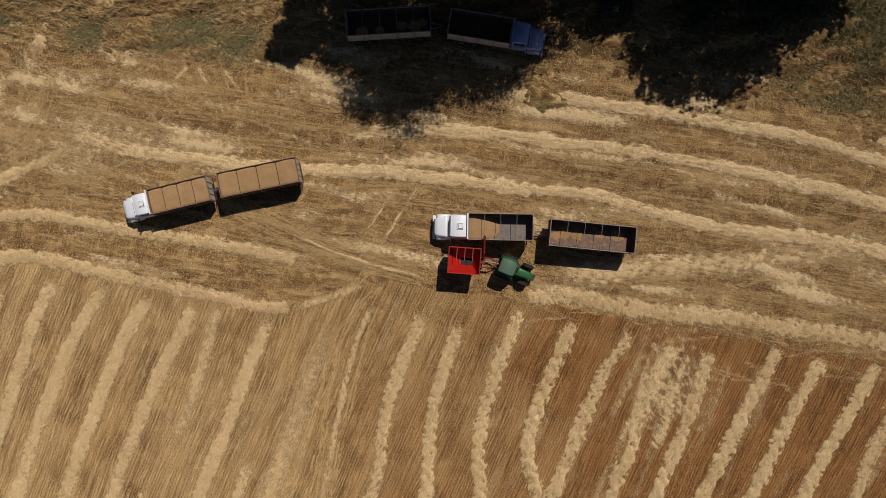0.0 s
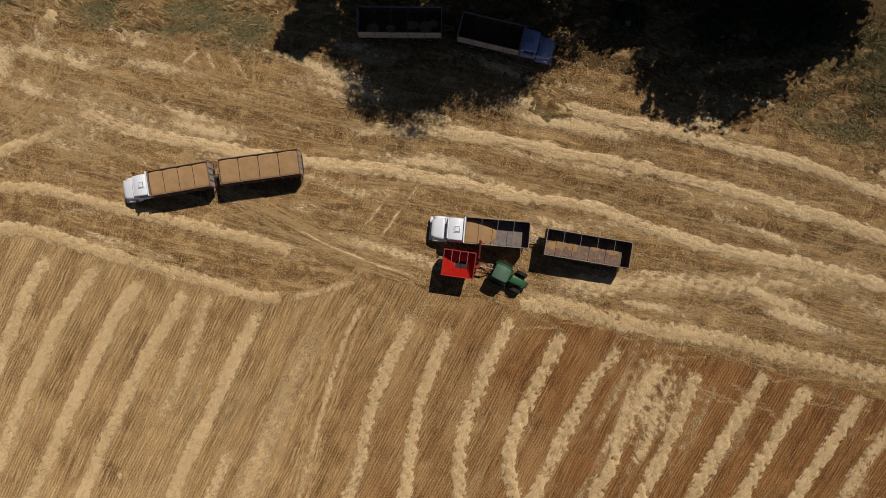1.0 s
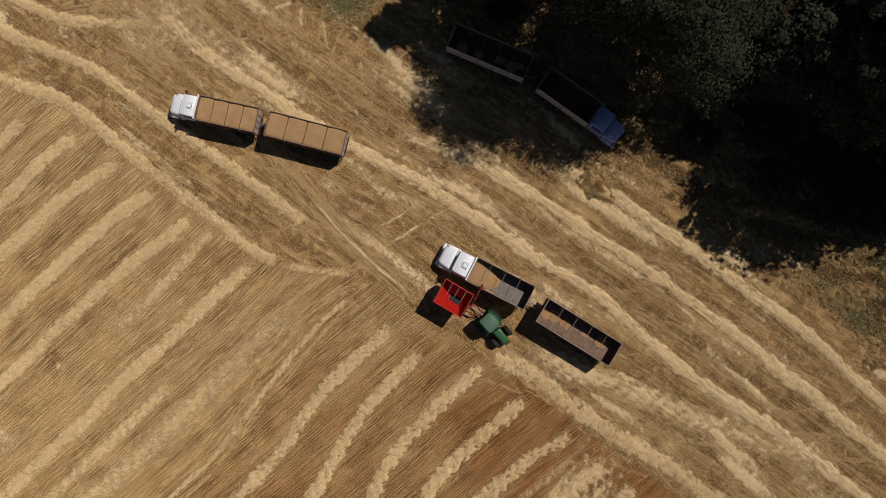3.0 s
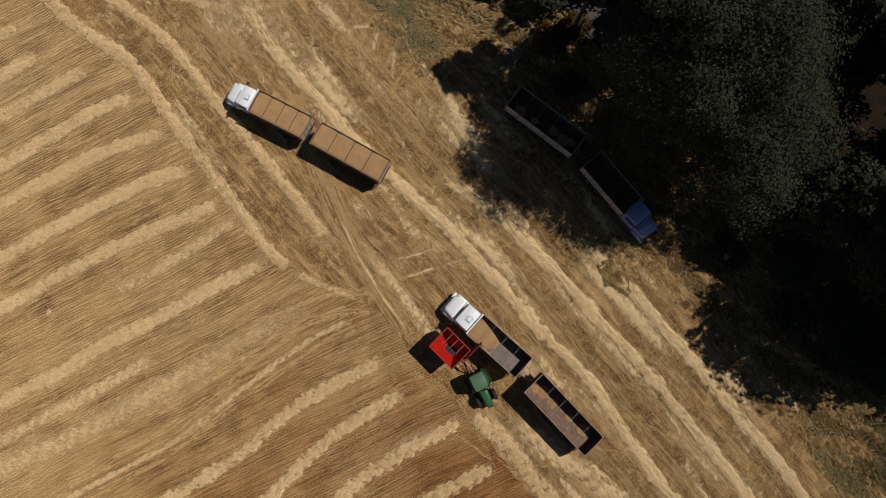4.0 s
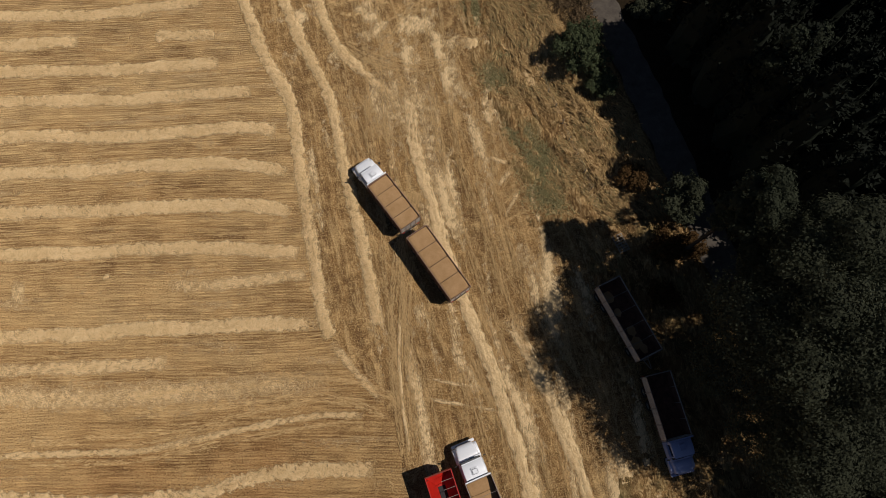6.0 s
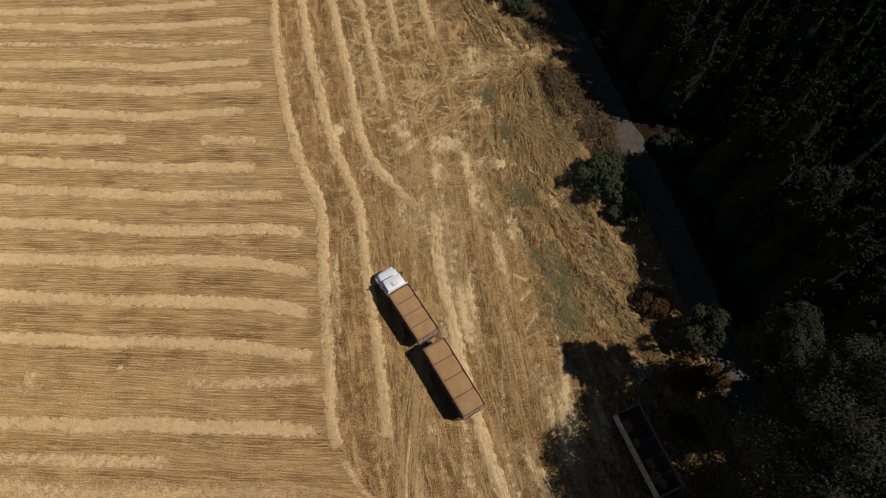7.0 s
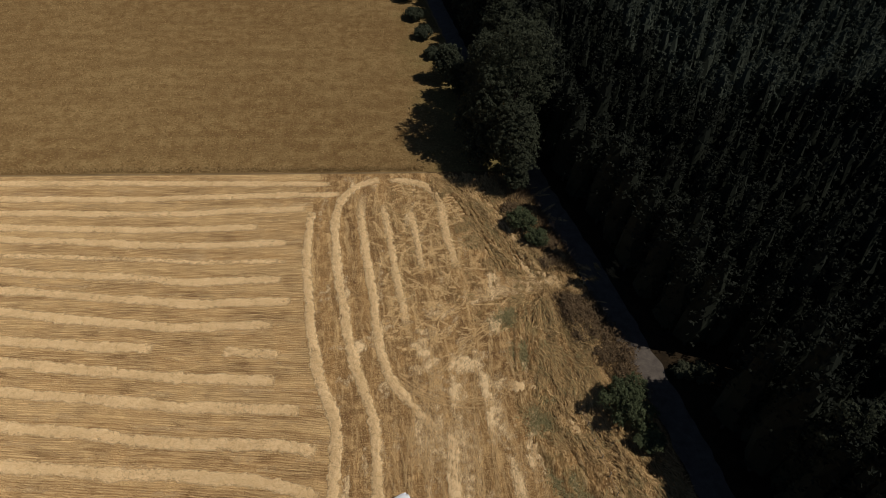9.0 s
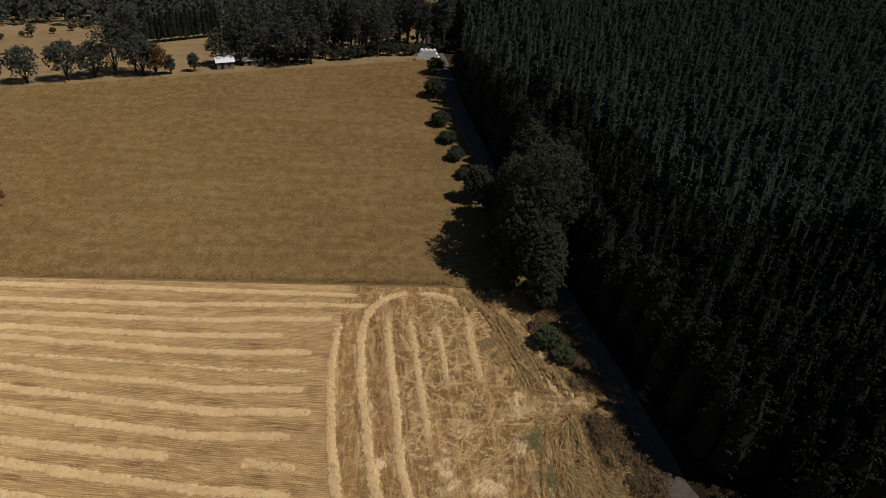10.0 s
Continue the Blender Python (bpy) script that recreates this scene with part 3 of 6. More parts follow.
rows(8, 1.25, 0.22, (
    [(WEST, 57.0), (-50.7, 53.8), (-30.3, 51.0), (-23.4, 50.3), (-10.9, 50.4)],
    [(WEST, 54.2), (-49, 50.2), (-32, 47.4), (-25.2, 46.6), (-12.7, 46.6)],
    [(WEST, 50.0), (-47, 45.6), (-33.6, 44.1), (-26.3, 43.5)],
    [(WEST, 47.8), (-45.6, 42.6), (-35.2, 41.0), (-28.8, 40.0), (-22.8, 39.3), (-11.6, 38.4)],
    [(WEST, 43.6), (-43.9, 38.5), (-28.3, 36.4), (-21.6, 35.4), (-8.5, 34.5)],
    [(WEST, 39.5), (-41.9, 34.2), (-29.8, 32.4), (-21.6, 31.1), (-11.4, 30.5), (-6.4, 29.5)]))
rows(14, 1.25, 0.23, (
    [(WEST, 35.5), (-38.9, 29.5), (-29.2, 28.3), (-19.1, 27.3), (-10.9, 26.3), (-6.0, 24.1)],
    [(WEST, 31.0), (-38, 25.1), (-28.5, 23.7), (-20.8, 22.8), (-9.4, 21.2), (-6.2, 19.5)],
    [(WEST, 26.5), (-37, 20.5), (-27.9, 19.2), (-20.4, 18.3), (-12, 17.0), (-5.8, 15.2)],
    [(WEST, 17.5), (-35.2, 11.9), (-26.6, 10.8), (-17.8, 9.8), (-11.4, 8.9), (-5.7, 7.9)]))
rows(18, 1.05, 0.13, (
    [(-20.4, 14.5), (-14.9, 13.5), (-9.2, 13.2), (-5.3, 13.2)],
    [(WEST, 15.0), (-34.9, 8.7), (-24.3, 7.1), (-19.5, 6.7)]), 0.6)
rows(20, 1.9, 0.10, ([(WEST, 12.5), (-35.5, 6.3), (-28.6, 4.8), (-21.4, 3.9), (-11.5, 2.9), (-4.7, 2.0)],), 0.6, 6.0)
rows(31, 1.2, 0.17, ([(-19.6, 43.4), (-19.0, 42.9), (-11.7, 41.9)],), 0.7, 0.8)
# rows that bend toward the loading place
rows(40, 0.55, 0.13, ([(-70, 5.5), (-33.5, 0.6), (-23.0, -1.1), (-13.2, -0.7), (-5.6, -0.8), (-1.9, -1.8)],), 0.8)
rows(41, 1.15, 0.20, (
    [(-70, 2.6), (-37.8, -2.2), (-27.8, -4.9), (-18.6, -5.9), (-12.2, -5.0), (-5.2, -6.1), (-1.6, -6.7)],
    [(-60, -9.5), (-30, -11.8), (-19.0, -10.8), (-13.6, -9.8), (-8.2, -9.6), (-1.9, -10.4)]), 0.75)
rows(43, 1.15, 0.27, (
    [(-60, -18.0), (-24, -17.6), (-18.3, -16.0), (-14.5, -14.8), (-11.1, -14.5), (-5.6, -15.1), (0.9, -15.8)],
    [(-50, -23.0), (-20, -23.2), (-16.6, -21.6), (-14.6, -19.6), (-12.0, -19.2), (-7.2, -19.9), (0.9, -21.3)],
    [(-50, -20.0), (-22, -21.6), (-15.0, -23.2), (-8.9, -24.2), (-4.1, -25.1), (1.0, -27.2)],
    [(-40, -28.0), (-15.3, -28.3), (-9.6, -29.7), (-7.0, -29.3), (-2.5, -30.6), (0.8, -31.3)],
    [(-40, -28.0), (-14.6, -32.6), (-9.2, -33.6), (-3.9, -34.7), (0.9, -35.0)]), 0.95)
rows(48, 1.15, 0.26, (
    [(-40, -31.5), (-13.6, -37.1), (-8.1, -38.6), (-2.7, -40.1), (2.8, -41.7)],
    [(-40, -36.0), (-12.6, -41.7), (-7.8, -43.0), (-2.5, -44.3), (2.6, -46.2)],
    [(-40, -40.0), (-11.5, -46.5), (-4.6, -48.8), (3.4, -51.5)],
    [(-40, -46.0), (-10.3, -51.7), (-6.9, -52.2), (-2.8, -53.2), (3.4, -56.5)]), 0.85)
# rows that follow the edge of the turning strip
EDGE = "bent straw swath along the headland"
swath([(-9.9, 68.0), (-10.4, 63), (-10.2, 56.8), (-8.9, 46.1), (-7.3, 37.9), (-5.1, 33), (-5.2, 25), (-5.2, 18), (-5.0, 14), (-5.3, 9.0), (-4.4, 5.6)], 1.15, 0.21, label=EDGE, seed=61)
swath([(-4.9, 6.6), (-3.6, 4.0), (-2.3, 1.9), (-0.1, -1.2)], 0.7, 0.10, 0.6, EDGE, 60, 2.5)
swath([(0.5, 74.3), (-3.3, 73.7), (-6.0, 70.1), (-6.8, 64.9), (-6.2, 57.4), (-4.8, 47.7), (-3.1, 39.1), (-1.0, 33.2), (-0.6, 25), (-0.5, 19), (0.1, 14), (0.1, 6)], 1.15, 0.21, label=EDGE, seed=62)
swath([(0.5, 74.3), (4.5, 74.2), (7.6, 72.6), (9.0, 69.2), (9.0, 63.2), (10.2, 54.7)], 1.1, 0.25, 0.6, EDGE, 68, 3.0)
swath([(-2.0, 72.2), (-3.0, 70), (-2.9, 64), (-1.8, 56), (-0.5, 44.0), (0.1, 39.3), (2.4, 35.4), (5.0, 32.6), (7.4, 28.5)], 1.1, 0.23, label=EDGE, seed=63, ends=9.0)
swath([(0.0, 69.5), (0.9, 63.7), (1.6, 56.7), (3.2, 45)], 1.0, 0.20, 0.7, EDGE, 64, 3.0)
swath([(4.0, 68.8), (4.7, 63.0), (5.6, 54.0)], 0.85, 0.19, 0.75, EDGE, 65, 3.0)
swath([(1.4, -15.5), (1.9, -16.8), (3.0, -20.5), (2.6, -23.5), (2.8, -27.2), (3.5, -33), (4.3, -40), (5.0, -51.6), (5.5, -62)], 1.5, 0.2, 0.75, EDGE, 67)
# straw flattened by wheels
FLAT = "flattened straw pressed down by wheels"
swath([(7.6, 33.2), (7.1, 26.0), (7.5, 21), (8.7, 9.5), (10.4, 1.0), (11.3, -6), (11.8, -13.4), (13.0, -20.5), (12.3, -28), (12.5, -35), (13.5, -42.5), (13.6, -62)], 1.2, 0.22, 0.6, FLAT, 71, 5.0, PRESSED)
swath([(13.0, 6.0), (15.4, -2.4), (16.7, -9.5), (17.3, -17), (18.0, -23), (18.3, -33.7), (18.5, -43.4), (18.1, -49), (18.4, -62)], 1.2, 0.22, 0.6, FLAT, 72, 5.0, PRESSED)
swath([(20.3, -7.5), (21.7, -15.2), (22.3, -24), (22.5, -31), (23.0, -40), (22.3, -48.1), (22.0, -62)], 1.2, 0.22, 0.6, FLAT, 73, 5.0, PRESSED)
swath([(3.9, -17.3), (7.0, -27.5), (9.4, -35.5), (12.3, -43.4), (13, -50)], 1.9, 0.13, 0.85, FLAT, 74, 5.0, PRESSED)
swath([(8.4, 35), (9.0, 31), (8.4, 23.0), (9.6, 15.0)], 2.6, 0.045, 1.5, FLAT, 77, 5.0, PRESSED)
swath([(2.6, 8.0), (1.9, 4.5), (1.3, 0.0), (1.2, -6.5)], 0.32, 0.13, 0.5, FLAT, 75, 1.5, PRESSED)
swath([(3.2, -1.0), (9.5, -3.3), (14.9, -5.0)], 0.3, 0.07, 0.9, FLAT, 78, 1.5, PRESSED)
swath([(3.2, 1.0), (9.5, -1.3), (14.9, -3.0)], 0.3, 0.07, 0.9, FLAT, 80, 1.5, PRESSED)
swath([(4.9, 36), (5.2, 32), (3.6, 26)], 2.6, 0.045, 1.5, FLAT, 79, 5.0, PRESSED)

relief("straw_litter", -10, 29, -62, 75.5, 0.24, litter_height, lambda x, y: headland_edge(y) + 0.4 < x < field_edge(y) - 0.3 + 0.8 * wob(x, y, 0.6), PRESSED, "thin patchy straw litter over the trodden headland", "straw")
relief("lodged_weeds", 6, 34, 13, 74, 0.22, weed_height, lambda x, y: x < road_x(y) - 2.1, WEEDY, "lodged dry weeds in combed ridges on the verge", "weeds")
relief("verge_weeds", 18, 36, -62, 13, 0.25, weed_height, lambda x, y: x < road_x(y) - 2.1, WEEDY, "dry weeds on the shaded verge", "weeds")
relief("field_litter", -55, 5, -60, 75.5, 0.27, field_litter, lambda x, y: x < headland_edge(y) - 0.3, STRAW, "thin straw strewn along the stubble rows", "straw")


# ---- vehicles ----
def wheel(parent, x, y, r=0.52, w=0.30, hub=None, name="wheel"):
    """A wheel on a cross axle: tyre with rim."""
    bm = bmesh.new()
    n = 20
    prof = ((-w / 2, r * 0.62), (-w / 2, r * 0.9), (-w * 0.36, r), (w * 0.36, r), (w / 2, r * 0.9), (w / 2, r * 0.62))
    rings = [[bm.verts.new((q * math.cos(a), py, q * math.sin(a))) for py, q in prof] for a in (2 * math.pi * i / n for i in range(n))]
    for i in range(n):
        a, b = rings[i], rings[(i + 1) % n]
        for k in range(len(prof)):
            bm.faces.new((a[k], a[(k + 1) % 6], b[(k + 1) % 6], b[k]))
    bmesh.ops.recalc_face_normals(bm, faces=bm.faces)
    tyre = part(name, bm, RUBBER, parent, "black rubber tyre")
    tyre.location = (x, y, r)
    bm = bmesh.new()
    rod(bm, (0, -w * 0.36, 0), (0, w * 0.36, 0), r * 0.62, n=16)
    rod(bm, (0, -w * 0.46, 0), (0, w * 0.46, 0), r * 0.2, n=10)
    part("rim", bm, hub or STEEL, tyre, "steel rim")
    return tyre


def heap(x0, x1, half, z0, top, mounds=4, seed=0, slope=0.0):
    """Grain in a bed: a soft surface with a skirt down to the floor."""
    bm = bmesh.new()
    nx, ny = 8 * mounds + 1, 13
    grid = []
    for i in range(nx):
        u = i / (nx - 1)
        row = []
        for j in range(ny):
            v = j / (ny - 1) * 2 - 1
            x, y = x0 + (x1 - x0) * u, v * half
            dome = (math.sin(math.pi * (u * mounds % 1.0)) if mounds > 1 else math.sin(math.pi * u)) * 0.10 + (1 - v * v) * 0.10
            if slope:
                z = z0 + (top - z0) * (1 - (max(0.0, 1 - u - 0.05) / (0.95 - 0.35 * v * v)) ** slope) + 0.02 * noise.noise((x * 2, y * 2, seed))
                row.append(bm.verts.new((x, y, max(z, z0 - 0.02))))
                continue
            z = top + dome + 0.03 * noise.noise((x * 1.7, y * 1.7, seed)) + 0.012 * noise.noise((x * 6, y * 6, seed))
            row.append(bm.verts.new((x, y, max(z, z0 + 0.01))))
        grid.append(row)
    for i in range(nx - 1):
        for j in range(ny - 1):
            bm.faces.new((grid[i][j], grid[i + 1][j], grid[i + 1][j + 1], grid[i][j + 1]))
    rim = [r[0] for r in grid] + grid[-1][1:] + [r[-1] for r in grid[::-1]][1:] + grid[0][::-1][1:-1]
    low = [bm.verts.new((v.co.x, v.co.y, z0)) for v in rim]
    for i in range(len(rim)):
        k = (i + 1) % len(rim)
        bm.faces.new((rim[i], low[i], low[k], rim[k]))
    bmesh.ops.recalc_face_normals(bm, faces=bm.faces)
    return bm


def spill(x, y, r, z, seed):
    """A thin ragged spread of grain."""
    bm = bmesh.new()
    top = bm.verts.new((x, y, z + 0.05))
    n, rings = 20, []
    for q, hgt in ((0.4, 0.04), (0.75, 0.02), (1.0, -0.01)):
        rings.append([bm.verts.new((x + math.cos(a) * r * q * (1 + 0.45 * noise.noise((math.cos(a) * 1.5, math.sin(a) * 1.5, seed))), y + math.sin(a) * r * q * 0.8 * (1 + 0.45 * noise.noise((math.cos(a) * 2, math.sin(a) * 2, seed + 9))), z + hgt)) for a in (2 * math.pi * i / n for i in range(n))])
    for i in range(n):
        j = (i + 1) % n
        bm.faces.new((top, rings[0][i], rings[0][j]))
        for a, c in zip(rings, rings[1:]):
            bm.faces.new((a[i], c[i], c[j], a[j]))
    bmesh.ops.recalc_face_normals(bm, faces=bm.faces)
    return bm


def cargo_bed(parent, x0, x1, floor_z, top_z, side, floor, bays=4, half=1.24, tail=None, rail=None, lining=None):
    """A high-sided open bed of boards between posts, with rails, floor and tailgate."""
    t = 0.05
    rail = rail or RAIL
    part("bed_floor", boxes((x0, x1, -half, half, floor_z - 0.12, floor_z, 0.01)), floor, parent, "worn flat bed floor")
    for k in range(bays):
        a, b = x0 + (x1 - x0) * k / bays, x0 + (x1 - x0) * (k + 1) / bays
        part("floor_panel", boxes((a + 0.03, b - 0.03, -half + 0.2, half - 0.2, floor_z - 0.01, floor_z + 0.02, 0.008)), floor, parent)
    h = (top_z - floor_z) / 4
    for s in (-1, 1):
        y0, y1 = sorted((s * half, s * (half - t)))
        for k in range(4):
            part("side_board", boxes((x0, x1, y0, y1, floor_z + k * h + 0.004, floor_z + (k + 1) * h - 0.004, 0.008)), side, parent)
        o0, o1 = sorted((s * half, s * (half + 0.07)))
        i0, i1 = sorted((s * (half - t), s * (half - t - 0.05)))
        for k in range(bays + 1):
            x = x0 + (x1 - x0) * k / bays
            x = min(max(x, x0 + 0.05), x1 - 0.05)
            part("post", boxes((x - 0.045, x + 0.045, o0, o1, floor_z - 0.1, top_z, 0.01)), rail, parent, "upright side post")
            part("inner_post", boxes((x - 0.03, x + 0.03, i0, i1, floor_z, top_z, 0.006)), rail, parent)
        if lining:
            l0, l1 = sorted((s * (half - t - 0.004), s * (half - t - 0.02)))
            part("lining", boxes((x0 + 0.06, x1 - 0.06, l0, l1, floor_z, top_z - 0.04, 0.004)), lining, parent, "dark brown board lining")
        part("top_rail", boxes((x0, x1, s * half - 0.035, s * half + 0.035, top_z, top_z + 0.05, 0.01)), rail, parent, "pale top rail of the bed side")
    for x, nm, mt in ((x0, "tailgate", tail or side), (x1, "headboard", side)):
        d = 1 if x == x0 else -1
        a, b = sorted((x, x + d * t))
        part(nm, boxes((a, b, -half + 0.06, half - 0.06, floor_z, top_z, 0.01)), mt, parent, "worn board " + nm)
        part("end_rail", boxes((x - 0.035, x + 0.035, -half, half, top_z, top_z + 0.05, 0.01)), rail, parent)
    a, b = x0 - 0.04, x0
    for y in (-0.62, 0.0, 0.62):
        part("tail_post", boxes((a, b, y - 0.05, y + 0.05, floor_z - 0.05, top_z - 0.02, 0.008)), rail, parent)


def cross_chains(parent, x0, x1, z, half=1.2, bays=4, material=None):
    for k in range(1, bays):
        x = x0 + (x1 - x0) * k / bays
        bm = bmesh.new()
        rod(bm, (x, -half, z), (x, 0, z - 0.03), 0.02, n=6)
        rod(bm, (x, 0, z - 0.03), (x, half, z), 0.02, n=6)
        part("cross_chain", bm, material or DARK, parent, "chain across the open bed")


def cab(parent, x, paint):
    """A bonneted lorry cab whose nose is at x, with bonnet, screen, roof, doors, bumper, lamps and mirrors."""
    nose = []
    for dx, half, z1, r in ((0.0, 0.62, 1.30, 0.10), (-0.10, 0.82, 1.48, 0.18), (-0.40, 0.93, 1.62, 0.22), (-1.0, 1.02, 1.72, 0.22), (-1.42, 1.06, 1.80, 0.2)):
        nose.append(rounded(x + dx, half, 0.75, z1, r))
    smooth(part("bonnet", loft(nose), paint, parent, "rounded bonnet"))
    for s in (-1, 1):
        fender = []
        for dx, z1, r in ((-0.18, 0.95, 0.1), (-0.45, 1.22, 0.16), (-1.1, 1.28, 0.16), (-1.6, 1.1, 0.12)):
            fender.append([(px, py * 0.36 + s * 0.98, pz) for px, py, pz in rounded(x + dx, 0.7, 0.72, z1, r)])
        smooth(part("fender", loft(fender), paint, parent))
    body = [rounded(x + dx, h, 0.95, z1, r) for dx, h, z1, r in ((-1.30, 1.05, 1.84, 0.12), (-1.34, 1.10, 1.88, 0.12), (-3.05, 1.14, 1.90, 0.1), (-3.08, 1.12, 1.88, 0.1))]
    part("cab_body", loft(body), paint, parent)
    glass = [rounded(x + dx, h, 1.82, z1, r) for dx, h, z1, r in ((-1.44, 1.00, 1.93, 0.06), (-1.74, 0.97, 2.58, 0.12), (-3.02, 0.97, 2.58, 0.12))]
    part("cab_window", loft(glass), GLASS, parent, "dark windscreen and side glass")
    roof = [rounded(x + dx, h, 2.52, z1, r) for dx, h, z1, r in ((-1.60, 0.90, 2.60, 0.05), (-1.72, 1.02, 2.70, 0.1), (-2.4, 1.06, 2.76, 0.12), (-3.0, 1.05, 2.74, 0.12), (-3.1, 1.0, 2.66, 0.08))]
    smooth(part("roof", loft(roof), paint, parent, "white cab roof"))
    for s in (-1, 1):
        a, b = sorted((s * 0.93, s * 1.06))
        part("pillar", boxes((x - 3.08, x - 2.86, a, b, 1.85, 2.62, 0.03)), paint, parent)
        part("pillar", boxes((x - 1.78, x - 1.68, a, b, 1.85, 2.6, 0.02)), paint, parent)
        a, b = sorted((s * 1.13, s * 1.16))
        part("door", boxes((x - 2.85, x - 1.75, a, b, 1.05, 1.88, 0.01)), paint, parent)
        bm = bmesh.new()
        rod(bm, (x - 1.7, s * 1.08, 2.1), (x - 1.55, s * 1.42, 2.15), 0.02, n=6)
        box(bm, x - 1.60, x - 1.52, s * 1.42 - 0.10, s * 1.42 + 0.10, 1.85, 2.3, 0.02)
        part("mirror", bm, DARK, parent, "black door mirror on an arm")
        bm = bmesh.new()
        rod(bm, (x - 0.06, s * 0.66, 1.06), (x + 0.03, s * 0.66, 1.06), 0.11, n=12)
        part("headlight", bm, GLASS, parent, "round headlight")
    bm = bmesh.new()
    box(bm, x - 2.82, x - 2.14, -0.36, 0.36, 2.70, 2.84, 0.06)
    box(bm, x - 2.74, x - 2.26, -0.26, 0.26, 2.83, 2.91, 0.04)
    part("roof_hatch", bm, paint, parent, "raised square roof hatch")
    part("sun_visor", boxes((x - 1.72, x - 1.56, -0.95, 0.95, 2.60, 2.64, 0.015)), paint, parent)
    part("grille", boxes((x - 0.02, x + 0.03, -0.5, 0.5, 0.85, 1.25, 0.01)), DARK, parent, "dark grille")
    part("bumper", boxes((x - 0.12, x + 0.16, -1.15, 1.15, 0.52, 0.78, 0.04)), paint, parent)
    part("wiper", boxes((x - 1.46, x - 1.41, -0.7, 0.1, 1.90, 1.93, 0.01)), DARK, parent)


def lorry(m, label, paint, side, floor, load, tail=None, rail=None):
    """A bonneted grain lorry, nose toward local +x, 9.4 m long, middle of its length at the origin."""
    v = base("lorry", m, label, "truck", "grain lorries")
    nose = 4.7
    for y in (-0.45, 0.45):
        part("chassis_rail", boxes((-4.6, nose - 0.4, y - 0.06, y + 0.06, 0.78, 1.0, 0.01)), DARK, v)
    part("engine_block", boxes((nose - 1.5, nose - 0.4, -0.5, 0.5, 0.55, 0.95, 0.05)), DARK, v)
    cab(v, nose, paint)
    x0, x1 = -4.65, 1.45
    cargo_bed(v, x0, x1, 1.32, 2.72, side, floor, 4, tail=tail, rail=rail, lining=RUST_WOOD if side is PALE_SIDE else None)
    part("cab_guard", boxes((1.50, 1.56, -1.2, -1.08, 1.2, 2.95, 0.01), (1.50, 1.56, 1.08, 1.2, 1.2, 2.95, 0.01), (1.49, 1.60, -1.24, 1.24, 2.84, 2.98, 0.02)), paint, v, "pale frame behind the cab")
    for x in (3.55,):
        for s in (-1, 1):
            wheel(v, x, s * 1.02)
    for x in (-1.9, -3.25):
        for s in (-1, 1):
            wheel(v, x, s * 0.98, 0.52, 0.52)
    for x in (3.55, -1.9, -3.25):
        bm = bmesh.new()
        rod(bm, (x, -0.95, 0.52), (x, 0.95, 0.52), 0.07)
        part("axle", bm, DARK, v)
    for s in (-1, 1):
        bm = bmesh.new()
        rod(bm, (0.1, s * 0.85, 0.85), (1.2, s * 0.85, 0.85), 0.28, n=14)
        part("fuel_tank", bm, STEEL, v, "round steel fuel tank")
        a, b = sorted((s * 0.75, s * 1.2))
        part("mudguard", boxes((-3.95, -1.2, a, b, 1.10, 1.14, 0.01)), DARK, v)
        part("tail_lamp", boxes((-4.72, -4.66, s * 0.95 - 0.12, s * 0.95 + 0.12, 1.02, 1.14, 0.01)), RED, v, "red tail lamp")
    part("rear_bar", boxes((-4.7, -4.6, -1.1, 1.1, 0.7, 0.82, 0.02)), DARK, v)
    if load == "full":
        smooth(part("grain", heap(x0 + 0.06, x1 - 0.06, 1.18, 1.33, 2.50, 4, 3), GRAIN, v, "golden wheat filling the bed"))
        cross_chains(v, x0, x1, 2.70)
    elif load == "part":
        smooth(part("grain", heap(x1 - 3.1, x1 - 0.06, 1.17, 1.342, 2.15, 3, 5, 1.7), GRAIN, v, "heap of wheat at the headboard"))
        cross_chains(v, x0, x1, 2.70, material=RAIL)
    return v


